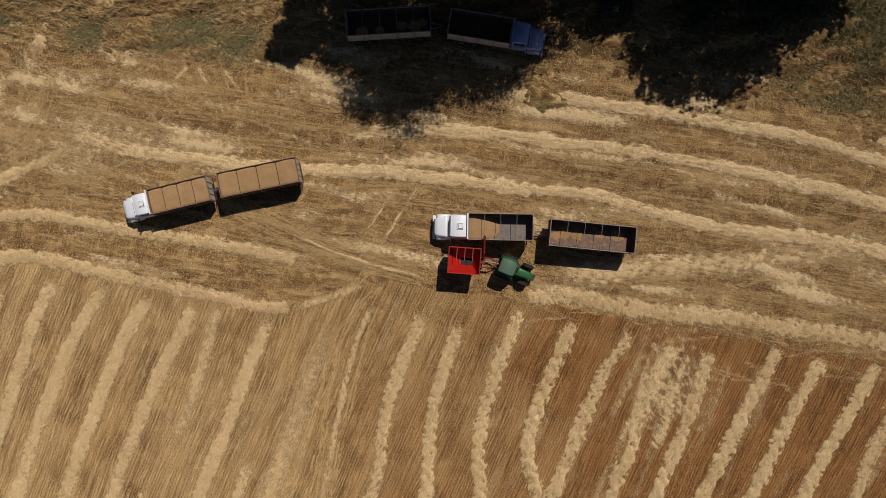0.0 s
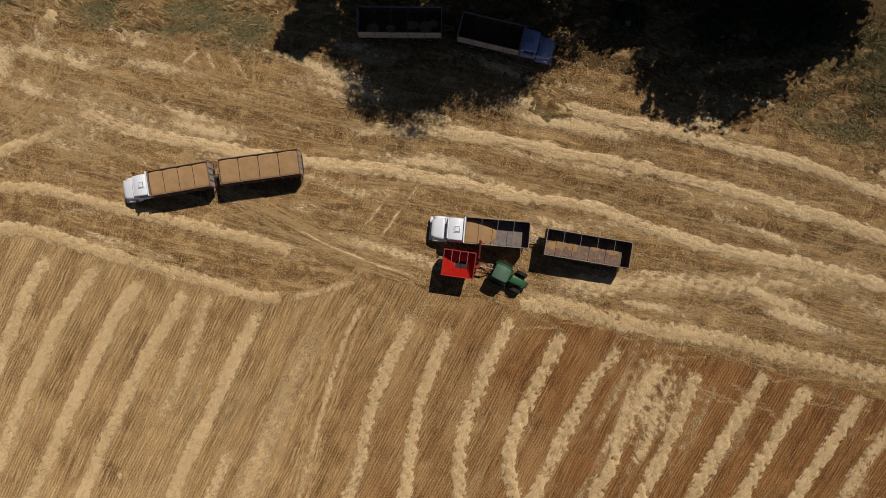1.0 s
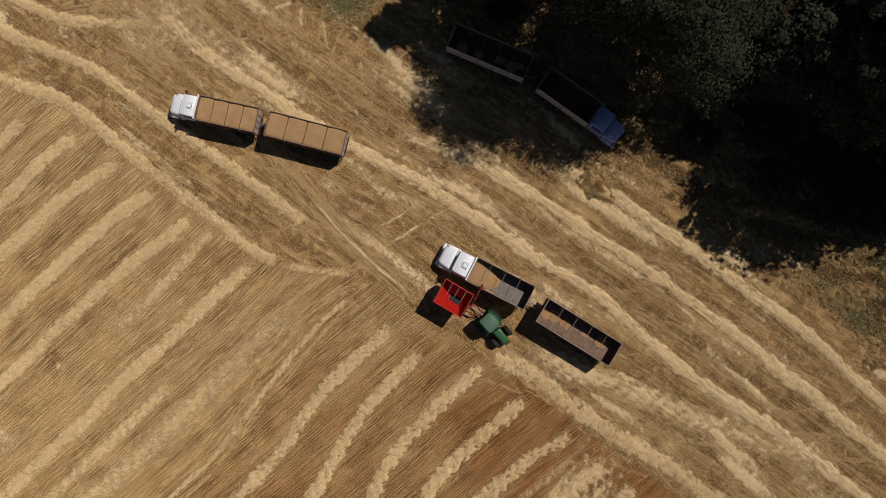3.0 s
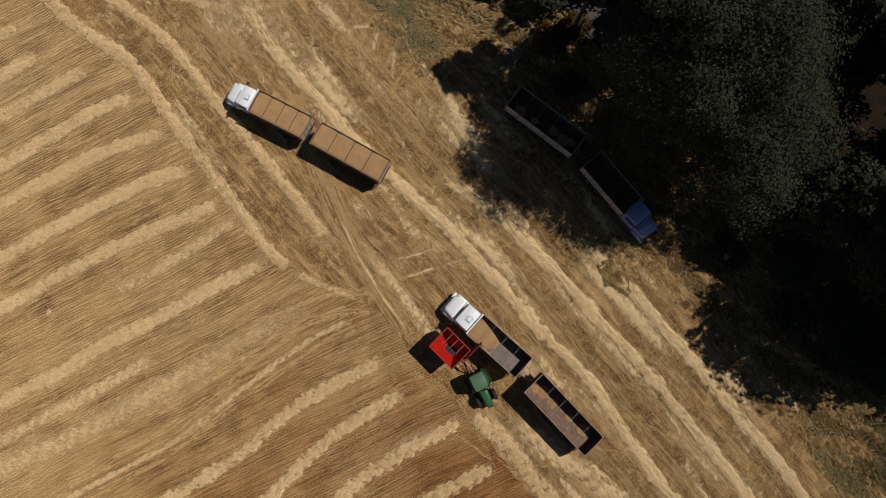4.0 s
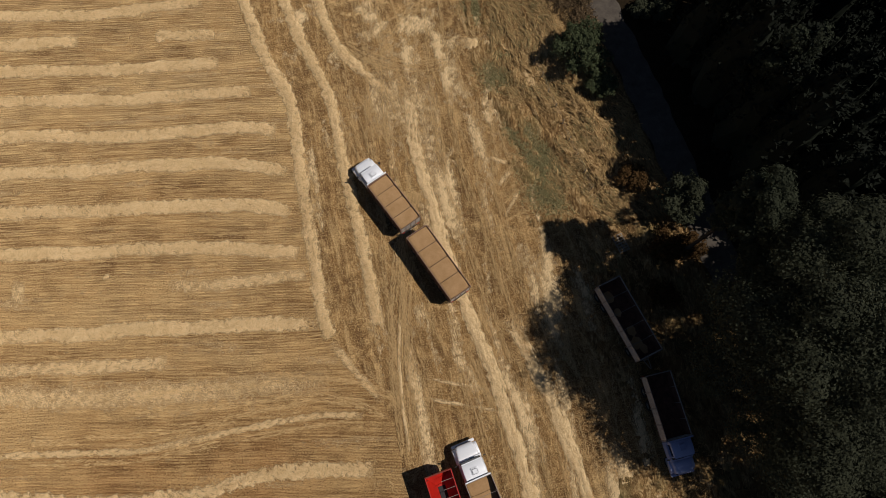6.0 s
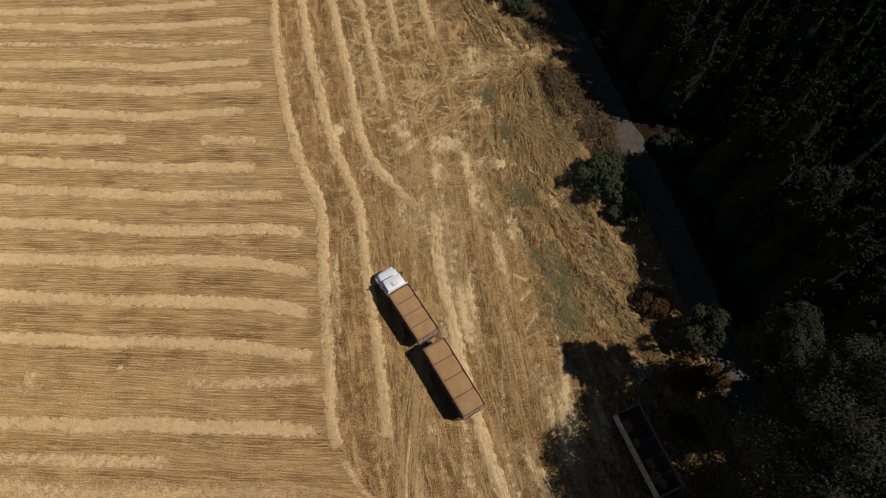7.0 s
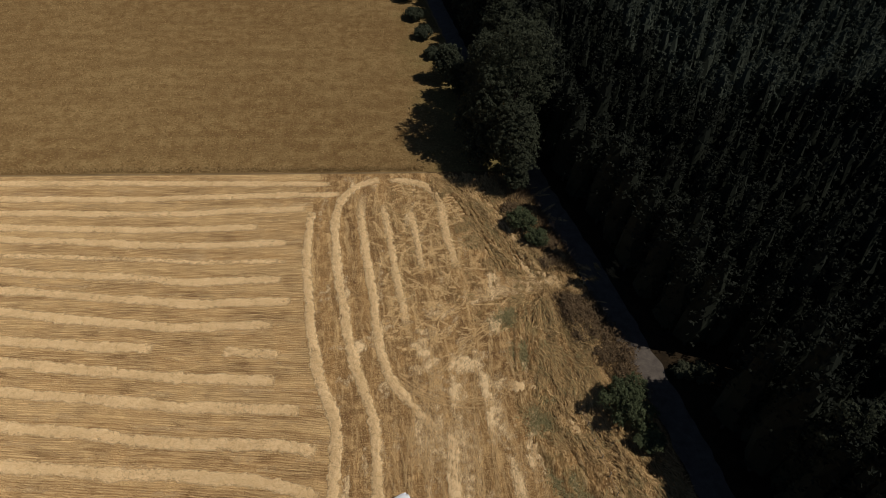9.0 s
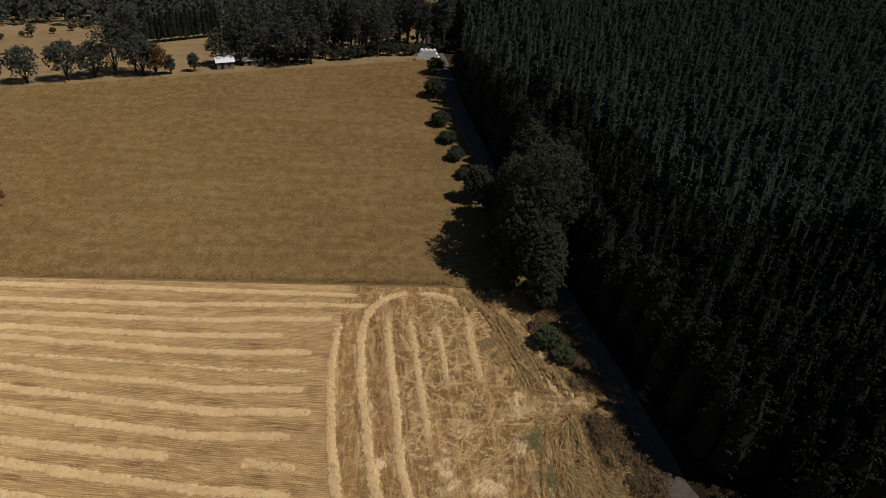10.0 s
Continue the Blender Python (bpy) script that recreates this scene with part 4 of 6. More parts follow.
def bed_trailer(m, label, side, floor, load, tail=None, rail=None):
    """A two-axle drawbar grain trailer, drawbar toward local +x, bed 8.1 m long, middle of its bed at the origin."""
    v = base("grain_trailer", m, label, "trailer", "grain trailers")
    x0, x1 = -4.05, 4.05
    for y in (-0.45, 0.45):
        part("chassis_rail", boxes((x0 + 0.1, x1 - 0.1, y - 0.06, y + 0.06, 0.95, 1.18, 0.01)), DARK, v)
    cargo_bed(v, x0, x1, 1.32, 2.78, side, floor, 4 if load == "full" else 5, tail=tail, rail=rail, lining=RUST_WOOD if side is PALE_SIDE else None)
    bm = bmesh.new()
    for y in (-0.4, 0.4):
        rod(bm, (x1 - 0.6, y, 0.8), (x1 + 1.25, y * 0.15, 0.78), 0.05)
    rod(bm, (x1 + 0.3, -0.24, 0.79), (x1 + 0.3, 0.24, 0.79), 0.04)
    rod(bm, (x1 + 1.2, 0, 0.7), (x1 + 1.2, 0, 0.88), 0.07)
    part("drawbar", bm, STEEL, v, "steel A-shaped drawbar")
    for x in (2.9, -2.0, -3.2):
        for s in (-1, 1):
            wheel(v, x, s * 0.98, 0.50, 0.50)
        bm = bmesh.new()
        rod(bm, (x, -0.95, 0.5), (x, 0.95, 0.5), 0.07)
        part("axle", bm, DARK, v)
    part("turntable", boxes((2.2, 3.6, -0.5, 0.5, 0.72, 0.95, 0.03)), DARK, v)
    for s in (-1, 1):
        a, b = sorted((s * 0.72, s * 1.22))
        part("mudguard", boxes((-3.8, -1.4, a, b, 1.08, 1.12, 0.01)), DARK, v)
        part("tail_lamp", boxes((x0 - 0.06, x0, s * 0.95 - 0.12, s * 0.95 + 0.12, 1.02, 1.14, 0.01)), RED, v, "red tail lamp")
    part("rear_bar", boxes((x0 - 0.02, x0 + 0.08, -1.1, 1.1, 0.65, 0.78, 0.02)), DARK, v)
    if load == "full":
        smooth(part("grain", heap(x0 + 0.06, x1 - 0.06, 1.18, 1.33, 2.58, 4, 8), GRAIN, v, "golden wheat filling the trailer"))
        cross_chains(v, x0, x1, 2.78)
    else:
        cross_chains(v, x0, x1, 2.78, bays=5, material=RAIL)
        for k, (x, y, r) in enumerate(((-2.7, -0.4, 0.7), (-1.0, -0.3, 0.45), (1.2, 0.0, 0.6), (2.5, -0.2, 0.75), (3.3, 0.2, 0.5))):
            smooth(part("grain_remnant", spill(x, y, r, 1.342, k + 3), GRAIN, v, "thin leftover grain on the floor"))
    return v


def heading(front, rear):
    """The pose at the middle between two places, turned so that +x points to the front."""
    (ax, ay), (bx, by) = front, rear
    return pose((ax + bx) / 2, (ay + by) / 2, 0, 0, 0, math.degrees(math.atan2(ay - by, ax - bx)))


SMALLER = Matrix.Diagonal((0.94, 0.96, 0.96, 1))
lorry(heading((1.2, 23.6), (5.05, 15.9)) @ SMALLER, "white-cabbed grain lorry with a bed full of wheat", WHITE, RUST_WOOD, BED_FLOOR, "full", PALE_SIDE, BROWN_RAIL)
bed_trailer(heading((5.45, 15.0), (8.7, 7.85)) @ SMALLER, "brown grain trailer full of wheat hitched behind a lorry", RUST_WOOD, BED_FLOOR, "full", PALE_SIDE, BROWN_RAIL)
lorry(heading((6.25, -5.9), (8.15, -15.1)), "white-cabbed lorry being filled with wheat beside the grain cart", WHITE, RUST_WOOD, GREY_FLOOR, "part")
bed_trailer(heading((8.05, -16.7), (9.05, -24.8)), "empty brown grain trailer with a rusty worn floor", RUST_WOOD, BED_FLOOR, "empty")
lorry(heading((26.25, -12.3), (25.7, -2.95)), "white lorry with an empty bed, coloured blue as if sky-lit in tree shade", SHADED_WHITE, PALE_SIDE, RUST_WOOD, "empty")
bed_trailer(heading((25.5, -1.1), (23.3, 6.5)), "empty grey-sided trailer parked in tree shade", PALE_SIDE, RUST_WOOD, "none")


def grain_cart(m):
    v = base("grain_cart", m, "bright red grain cart with a sloping hopper beside a lorry", "grain cart")
    top, low = 2.95, 1.25
    X, Y, bx, by = 1.5, 1.22, 0.6, 0.35
    o = [(-X, -Y, top), (X, -Y, top), (X, Y, top), (-X, Y, top)]
    m1 = [(-X, -Y, 2.7), (X, -Y, 2.7), (X, Y, 1.6), (-X, Y, 1.6)]
    b = [(-bx + 0.3, -by, low), (bx + 0.3, -by, low), (bx + 0.3, by, low), (-bx + 0.3, by, low)]
    for k in range(4):
        j = (k + 1) % 4
        for up, lo, nm in ((o, m1, "upper_side"), (m1, b, "hopper_slope")):
            bm = bmesh.new()
            q = [bm.verts.new(p) for p in (up[k], up[j], lo[j], lo[k])]
            bm.faces.new(q)
            bmesh.ops.recalc_face_normals(bm, faces=bm.faces)
            bmesh.ops.solidify(bm, geom=bm.faces[:], thickness=0.04)
            part(nm, bm, RED, v, "red sheet-metal hopper side")
    part("hopper_outlet", boxes((-bx + 0.3, bx + 0.3, -by, by, low - 0.35, low + 0.02, 0.03)), DARK, v, "dark outlet at the hopper's bottom")
    for y in (-Y, Y):
        part("rim_rail", boxes((-X - 0.05, X + 0.05, y - 0.05, y + 0.05, top, top + 0.07, 0.015)), RED, v)
    for x in (-X, X):
        part("rim_rail", boxes((x - 0.05, x + 0.05, -Y, Y, top, top + 0.07, 0.015)), DARK_RED, v)
    for k in range(1, 4):
        x = -X + 2 * X * k / 4
        part("hopper_rib", boxes((x - 0.02, x + 0.02, 0.05, Y - 0.04, top, top + 0.04, 0.008)), RAIL, v, "pale brace across the hopper's top")
    for s in (-1, 1):
        part("frame_beam", boxes((-1.6, 2.6, s * 0.45 - 0.07, s * 0.45 + 0.07, 0.72, 0.92, 0.02)), DARK_RED, v)
        wheel(v, -0.1, s * 1.05, 0.72, 0.55, RED)
        for x in (-1.2, 1.2):
            bm = bmesh.new()
            rod(bm, (x, s * 0.45, 0.9), (x, s * 1.17, 1.7 if s > 0 else 2.75), 0.05)
            part("hopper_leg", bm, DARK_RED, v)
    bm = bmesh.new()
    rod(bm, (-0.1, -1.0, 0.72), (-0.1, 1.0, 0.72), 0.09)
    part("axle", bm, DARK, v)
    bm = bmesh.new()
    rod(bm, (2.6, 0.45, 0.82), (3.5, 0.0, 0.75), 0.06)
    rod(bm, (2.6, -0.45, 0.82), (3.5, 0.0, 0.75), 0.06)
    part("drawbar", bm, DARK_RED, v, "dark red drawbar")
    bm = bmesh.new()
    rod(bm, (1.85, 0.2, 0.8), (1.82, 0.95, 2.5), 0.12, n=12)
    rod(bm, (1.82, 0.95, 2.5), (1.73, 2.35, 3.25), 0.10, n=12)
    part("auger_tube", bm, DARK_RED, v, "dark red unloading auger tube")
    bm = bmesh.new()
    rod(bm, (1.73, 2.32, 3.3), (1.72, 2.44, 2.92), 0.14, 0.10, 12)
    part("auger_spout", bm, DARK_RED, v)
    part("gearbox", boxes((1.62, 2.1, -0.15, 0.45, 0.7, 1.15, 0.05)), DARK_RED, v)
    bm = bmesh.new()
    rod(bm, (2.0, 0.1, 0.9), (3.4, 0.0, 0.8), 0.05)
    part("drive_shaft", bm, STEEL, v)
    return v


grain_cart(heading((3.85, -10.85), (3.42, -7.95)))


def tractor(m):
    """A cab tractor, nose toward local +x, rear axle at the origin."""
    v = base("tractor", m, "green cab tractor hitched to the red grain cart", "tractor")
    hood = [rounded(x, h, 0.95, z1, r) for x, h, z1, r in ((0.75, 0.44, 1.78, 0.16), (1.4, 0.43, 1.76, 0.18), (2.3, 0.38, 1.66, 0.18), (2.65, 0.33, 1.55, 0.16), (2.78, 0.26, 1.40, 0.12))]
    smooth(part("bonnet", loft(hood), TRACTOR_GREEN, v, "green sloping bonnet"))
    part("grille", boxes((2.76, 2.80, -0.24, 0.24, 1.0, 1.32, 0.01)), DARK, v)
    part("transmission", boxes((-0.5, 2.4, -0.28, 0.28, 0.6, 1.0, 0.06)), DARK, v)
    glass = [rounded(x, h, 1.3, z1, 0.1) for x, h, z1 in ((-0.72, 0.66, 2.48), (0.55, 0.66, 2.48), (0.85, 0.60, 2.3))]
    part("cab_glass", loft(glass), GLASS, v, "dark cab glazing")
    roof = [rounded(x, h, 2.46, z1, r) for x, h, z1, r in ((-0.88, 0.60, 2.60, 0.08), (-0.76, 0.72, 2.70, 0.12), (0.1, 0.75, 2.76, 0.12), (0.66, 0.71, 2.68, 0.12), (0.80, 0.58, 2.56, 0.06))]
    smooth(part("cab_roof", loft(roof), CAB_GREEN, v, "pale green cab roof"))
    for x in (-0.72, 0.62):
        for s in (-1, 1):
            part("pillar", boxes((x - 0.05, x + 0.05, s * 0.66 - 0.05, s * 0.66 + 0.05, 1.2, 2.5, 0.015)), TRACTOR_GREEN, v)
    for s in (-1, 1):
        arc = []
        for k in range(9):
            a = radians(20 + 140 * k / 8)
            arc.append([(0.98 * math.cos(a) * q, s * 0.98 + dy, 0.86 + 0.98 * math.sin(a) * q) for q, dy in ((1, -0.26 * s), (1, 0.02 * s), (0.95, 0.02 * s), (0.95, -0.26 * s))])
        part("fender", loft(arc), TRACTOR_GREEN, v, "green rear fender")
        wheel(v, 0.0, s * 1.02, 0.86, 0.50, YELLOW)
        wheel(v, 2.05, s * 0.92, 0.60, 0.38, YELLOW)
        part("step", boxes((0.8, 1.15, s * 0.72 - 0.15, s * 0.72 + 0.15, 0.55, 0.62, 0.01)), DARK, v)
        bm = bmesh.new()
        rod(bm, (0.75, s * 0.8, 2.3), (0.85, s * 1.15, 2.3), 0.015, n=6)
        box(bm, 0.82, 0.88, s * 1.2 - 0.09, s * 1.2 + 0.09, 2.1, 2.4, 0.01)
        part("mirror", bm, DARK, v)
    for x, w in ((0.0, 1.0), (2.05, 0.8)):
        bm = bmesh.new()
        rod(bm, (x, -w, 0.86 if x == 0 else 0.6), (x, w, 0.86 if x == 0 else 0.6), 0.1)
        part("axle", bm, DARK, v)
    bm = bmesh.new()
    rod(bm, (1.1, 0.5, 1.6), (1.1, 0.5, 2.75), 0.05, n=10)
    part("exhaust", bm, DARK, v, "upright black exhaust stack")
    for s in (-1, 1):
        bm = bmesh.new()
        rod(bm, (-0.4, s * 0.3, 0.7), (-1.2, s * 0.4, 0.62), 0.04, n=6)
        part("lift_arm", bm, STEEL, v)
    part("front_weight", boxes((2.80, 3.0, -0.3, 0.3, 0.62, 0.98, 0.03)), DARK, v)
    return v


tractor(pose(3.95, -13.6, 0, 0, 0, -99) @ Matrix.Diagonal((0.95, 0.95, 0.98, 1)))


# ---- trees ----
def leaves(centres, sizes, count, leaf, rng, flat=0.75, fill=0.35, tuft=7):
    """Small leaves gathered in tufts at the twig ends of rounded masses, with gaps between."""
    centres, sizes = np.array(centres, float), np.array(sizes, float)
    p = sizes ** 2 / (sizes ** 2).sum()
    tufts = max(12, count // tuft)
    lobe = rng.choice(len(sizes), tufts, p=p)
    d = rng.normal(size=(tufts, 3))
    d /= np.linalg.norm(d, axis=1, keepdims=True)
    d[:, 2] = np.where(d[:, 2] < -0.5, -d[:, 2], d[:, 2])
    r = sizes[lobe] * (1 - fill * rng.random(tufts) ** 1.4) * (1 + 0.16 * rng.normal(size=tufts)) * (1 + 0.35 * np.sin(d[:, 0] * 7 + lobe) * np.sin(d[:, 1] * 6 + 2 * lobe) * np.cos(d[:, 2] * 5))
    twig = centres[lobe] + d * r[:, None] * np.array([1, 1, flat])
    which = rng.integers(tufts, size=count)
    size = np.clip(sizes.mean() * (0.10 + 0.004 * tuft), leaf * 0.8, 0.6) * rng.uniform(0.6, 1.25, tufts)
    off = rng.normal(size=(count, 3)) * size[which][:, None] * np.array([0.8, 0.8, 0.5])
    at = twig[which] + off + d[which] * (size[which] * 0.5)[:, None]
    nrm = d[which] * 0.8 + off / np.maximum(0.05, size[which])[:, None] * 0.5 + 0.35 * rng.normal(size=(count, 3)) + np.array([0, 0, 0.25])
    nrm /= np.linalg.norm(nrm, axis=1, keepdims=True)
    u = np.cross(nrm, rng.normal(size=(count, 3)))
    u /= np.linalg.norm(u, axis=1, keepdims=True)
    w = np.cross(nrm, u)
    s = leaf * (0.6 + 0.8 * rng.random(count))[:, None]
    verts = np.stack([at - u * s, at + u * s - w * s * 0.3, at + w * s * 1.2], 1).reshape(-1, 3)
    faces = np.arange(count * 3).reshape(-1, 3)
    return verts, faces


def mesh_arrays(name, verts, faces, material):
    me = bpy.data.meshes.new(name)
    me.vertices.add(len(verts))
    me.vertices.foreach_set("co", np.asarray(verts, np.float32).ravel())
    n = len(faces)
    me.loops.add(n * 3)
    me.loops.foreach_set("vertex_index", np.asarray(faces, np.int32).ravel())
    me.polygons.add(n)
    me.polygons.foreach_set("loop_start", np.arange(0, n * 3, 3, dtype=np.int32))
    me.polygons.foreach_set("loop_total", np.full(n, 3, dtype=np.int32))
    me.update(calc_edges=True)
    me.materials.append(material)
    return me


def broad_tree(name, m, height, radius, count, material, label, leaf=0.24, lobes=20, seed=1, trunk_h=None, group="", category="tree", flat=0.75, tuft=7, heart=0.55, lump=(0.20, 0.36), crown_z=None):
    """A spreading tree: trunk, limbs and a crown of leaf clumps in uneven masses."""
    rng = np.random.default_rng(seed)
    v = base(name, m, label, category, group)
    th = trunk_h or height * 0.35
    bm = bmesh.new()
    rod(bm, (0, 0, -0.2), (0.1, 0.05, th), radius * 0.055 + 0.06, radius * 0.04 + 0.04, 10)
    part("trunk", bm, BARK, v, "rough brown trunk")
    centres, sizes = [], []
    low, top = th * 0.55 if crown_z is None else crown_z, height
    for k in range(lobes):
        u = (k + 0.5) / lobes
        a = 2.39996 * k + rng.uniform(-0.3, 0.3)
        cz = 1 - 1.75 * u
        q = math.sqrt(max(0.0, 1 - cz * cz)) * rng.uniform(0.62, 1.0)
        size = radius * rng.uniform(*lump)
        mid, half = (low + top) / 2, (top - low) / 2
        z = mid + (half - size * flat) * cz * rng.uniform(0.8, 1.0)
        centres.append((q * (radius - size * 0.8) * math.cos(a), q * (radius - size * 0.8) * math.sin(a), max(z, size * flat * 0.7)))
        sizes.append(size)
    centres.append((0, 0, (low + top) / 2))
    sizes.append(radius * heart)
    bm = bmesh.new()
    for c in centres[::2]:
        rod(bm, (0.05, 0.02, th * 0.75), (c[0] * 0.85, c[1] * 0.85, c[2]), radius * 0.025 + 0.02, 0.02, 6)
    part("branch_structure", bm, BARK, v)
    verts, faces = leaves(centres, sizes, int(count * 2.3), leaf * 0.58, rng, flat, tuft=tuft)
    crown = new("crown", mesh_arrays("crown", verts, faces, material))
    crown.parent = v
    return v


def pine_arrays(height, radius, clumps, each, rng, needle=0.3):
    """A plantation pine: tufts of needles at the ends of its boughs, over a dense, rounded inner crown."""
    u = np.sort(rng.random(clumps)) ** 0.55
    a = 2.39996 * np.arange(clumps) + rng.uniform(-0.5, 0.5, clumps)
    z = height * (0.12 + 0.87 * u)
    r = radius * (1 - u ** 1.7) ** 0.62 * rng.uniform(0.55, 1.12, clumps)
    at = np.stack([np.cos(a) * r, np.sin(a) * r, z], 1)
    count = clumps * each
    which = np.repeat(np.arange(clumps), each)
    d = rng.normal(size=(count, 3))
    d /= np.linalg.norm(d, axis=1, keepdims=True)
    d[:, 2] = np.abs(d[:, 2]) * 0.9 - 0.15
    big = (0.62 - 0.25 * u[which])[:, None] * rng.uniform(0.5, 1.1, (count, 1)) * (radius / 2.2)
    m = at[which] + d * big * np.array([1.0, 1.0, 0.75])
    tip = d + 0.5 * rng.normal(size=(count, 3)) + np.array([0, 0, 0.35])
    tip /= np.linalg.norm(tip, axis=1, keepdims=True)
    wide = np.cross(tip, rng.normal(size=(count, 3)))
    wide /= np.linalg.norm(wide, axis=1, keepdims=True)
    s = needle * rng.uniform(0.7, 1.3, (count, 1))
    verts = np.stack([m - wide * s * 0.5 - tip * s * 0.4, m + wide * s * 0.5 - tip * s * 0.4, m + tip * s * 0.9], 1).reshape(-1, 3)
    core, rings = [], []
    for q in (0.03, 0.3, 0.55, 0.78, 0.97):
        b = np.arange(7) * math.tau / 7 + q * 2
        rr = (radius * 0.64 * max(0.0, 1 - q ** 1.7) ** 0.62 + 0.03) * rng.uniform(0.72, 1.12, 7)
        rings.append(np.stack([np.cos(b) * rr, np.sin(b) * rr, height * (0.12 + 0.87 * q) + rng.uniform(-0.4, 0.4, 7)], 1))
    for lo, hi in zip(rings, rings[1:]):
        for k in range(7):
            n = (k + 1) % 7
            core += [lo[k], lo[n], hi[k], lo[n], hi[n], hi[k]]
    verts = np.concatenate([verts, np.array(core)])
    return verts, np.arange(len(verts)).reshape(-1, 3)


rng = np.random.default_rng(11)
pine_kinds = []
for k in range(5):
    h = (17.0, 16.0, 18.0, 16.5, 15.0)[k]
    pv, pf = pine_arrays(h, (2.3, 2.4, 2.5, 2.2, 2.1)[k], 72, 11, rng, 0.28)
    pine = base("pine", pose(0, 0, -200 - k), "dark green plantation pine", "tree", "plantation pines")
    bm = bmesh.new()
    rod(bm, (0, 0, -0.2), (0, 0, h * 0.92), 0.16, 0.04, 8)
    part("trunk", bm, BARK, pine, "straight brown trunk")
    c = new("crown", mesh_arrays("crown", pv, pf, NEEDLE_SHADED))
    c.parent = pine
    pine_kinds.append(pine)


def forest_west(y):
    """The western edge of the plantation."""
    return road_x(y) + 9.0 + max(0, 14 - y) * 0.5 + (8.0 if 175 < y < 191 else 0.0) - (4.5 if 105 < y < 172 else 0.0)


near_pines, far_pines = [], []
for row in range(-22, 108):
    y = row * 3.0
    for col in range(58):
        x = forest_west(y) + col * 3.0 + rng.uniform(-1.0, 1.0)
        yy = y + rng.uniform(-1.0, 1.0)
        if x > 64 + max(0, yy - 20) * 0.62 or yy > 315 or rng.random() < 0.05:
            continue
        if abs((yy - 38.6) + 0.313 * (x - 31.8)) < 1.7 and x < 46:
            continue
        if math.hypot(x - 41.5, yy - 21.5) < 2.6:
            continue
        if col < 5 and -8 < yy < 130:
            near_pines.append((x, yy))
        else:
            far_pines.append((x, yy))
near_pines = near_pines[:300] if len(near_pines) <= 300 else [near_pines[i] for i in sorted(rng.permutation(len(near_pines))[:300])]
used_kind = set()
for i, (x, y) in enumerate(near_pines):
    k = int(rng.integers(5))
    m = pose(x, y, ground_z(x, y) - 0.03, 0, 0, rng.uniform(0, 360))
    s = rng.uniform(0.85, 1.12)
    if k not in used_kind:
        used_kind.add(k)
        pine_kinds[k].matrix_world = m
    else:
        p = copy_thing(pine_kinds[k], m)
        p.scale = (s, s, s)

for i in range(64):
    y = -2 + i * 2.45 + rng.uniform(-0.4, 0.4)
    if abs(y - 37.0) < 3.4 or y > 152:
        continue
    x = road_x(y) + (4.8 if i % 2 else 6.8) + rng.uniform(-0.4, 0.4) + max(0, 14 - y) * 0.4
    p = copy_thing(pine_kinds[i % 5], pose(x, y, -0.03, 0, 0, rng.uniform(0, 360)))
    p.scale = (1.35, 1.35, rng.uniform(0.84, 1.0) * (1.22 if 9 < y < 31 else 1.0))
    tagged(p, "broad dark pine at the plantation's edge", "tree", "edge pines")

kinds = [pine_arrays(16.5, 2.25, 32, 6, rng, 0.40) for k in range(4)]
thin_kinds = [pine_arrays(16.5, 2.3, 24, 5, rng, 0.55) for k in range(4)]


def stand(name, places, material, label):
    """Many pines joined into one wood."""
    vs, fs, o = [], [], 0
    for x, y in places:
        pv, pf = (kinds if y < 190 else thin_kinds)[int(rng.integers(4))]
        a, s = rng.uniform(0, 6.28), rng.uniform(0.82, 1.12)
        q = pv * s
        q = np.stack([q[:, 0] * math.cos(a) - q[:, 1] * math.sin(a) + x, q[:, 0] * math.sin(a) + q[:, 1] * math.cos(a) + y, q[:, 2] + ground_z(x, y) - 0.05], 1)
        vs.append(q)
        fs.append(pf + o)
        o += len(pv)
    tagged(new(name, mesh_arrays(name, np.concatenate(vs), np.concatenate(fs), material)), label, "forest", "", "stuff")


stand("pine_forest", [p for p in far_pines if p[1] >= 78], NEEDLE, "dense dark green pine plantation in rows")
stand("pine_forest", [p for p in far_pines if p[1] < 78], NEEDLE_SHADED, "pine stand beside the road, needles coloured dark as if shaded")

# broadleaf trees by the loading place
EDGE_TREE = "large dark broadleaf tree at the wood's edge"
TALL_TREE = "tall dark broadleaf tree placed behind for its shade"
broad_tree("broadleaf_tree", pose(34.0, -2.8, 0), 26.5, 8.0, 40000, LEAF, "large dark broadleaf tree shading two parked vehicles", 0.19, 19, 2, 4.0, tuft=40, heart=0.6, lump=(0.24, 0.42))
broad_tree("broadleaf_tree", pose(34.4, -9.8, 0, 0, 0, 35), 19.5, 6.5, 32000, LEAF, "large dark broadleaf tree shading a parked lorry", 0.19, 17, 14, 3.0, tuft=40, heart=0.6, lump=(0.24, 0.42))
broad_tree("broadleaf_tree", pose(39.5, -6.5, 0, 0, 0, 70), 18.0, 5.0, 15000, LEAF, EDGE_TREE, 0.19, 18, 3, 5.0, tuft=30)
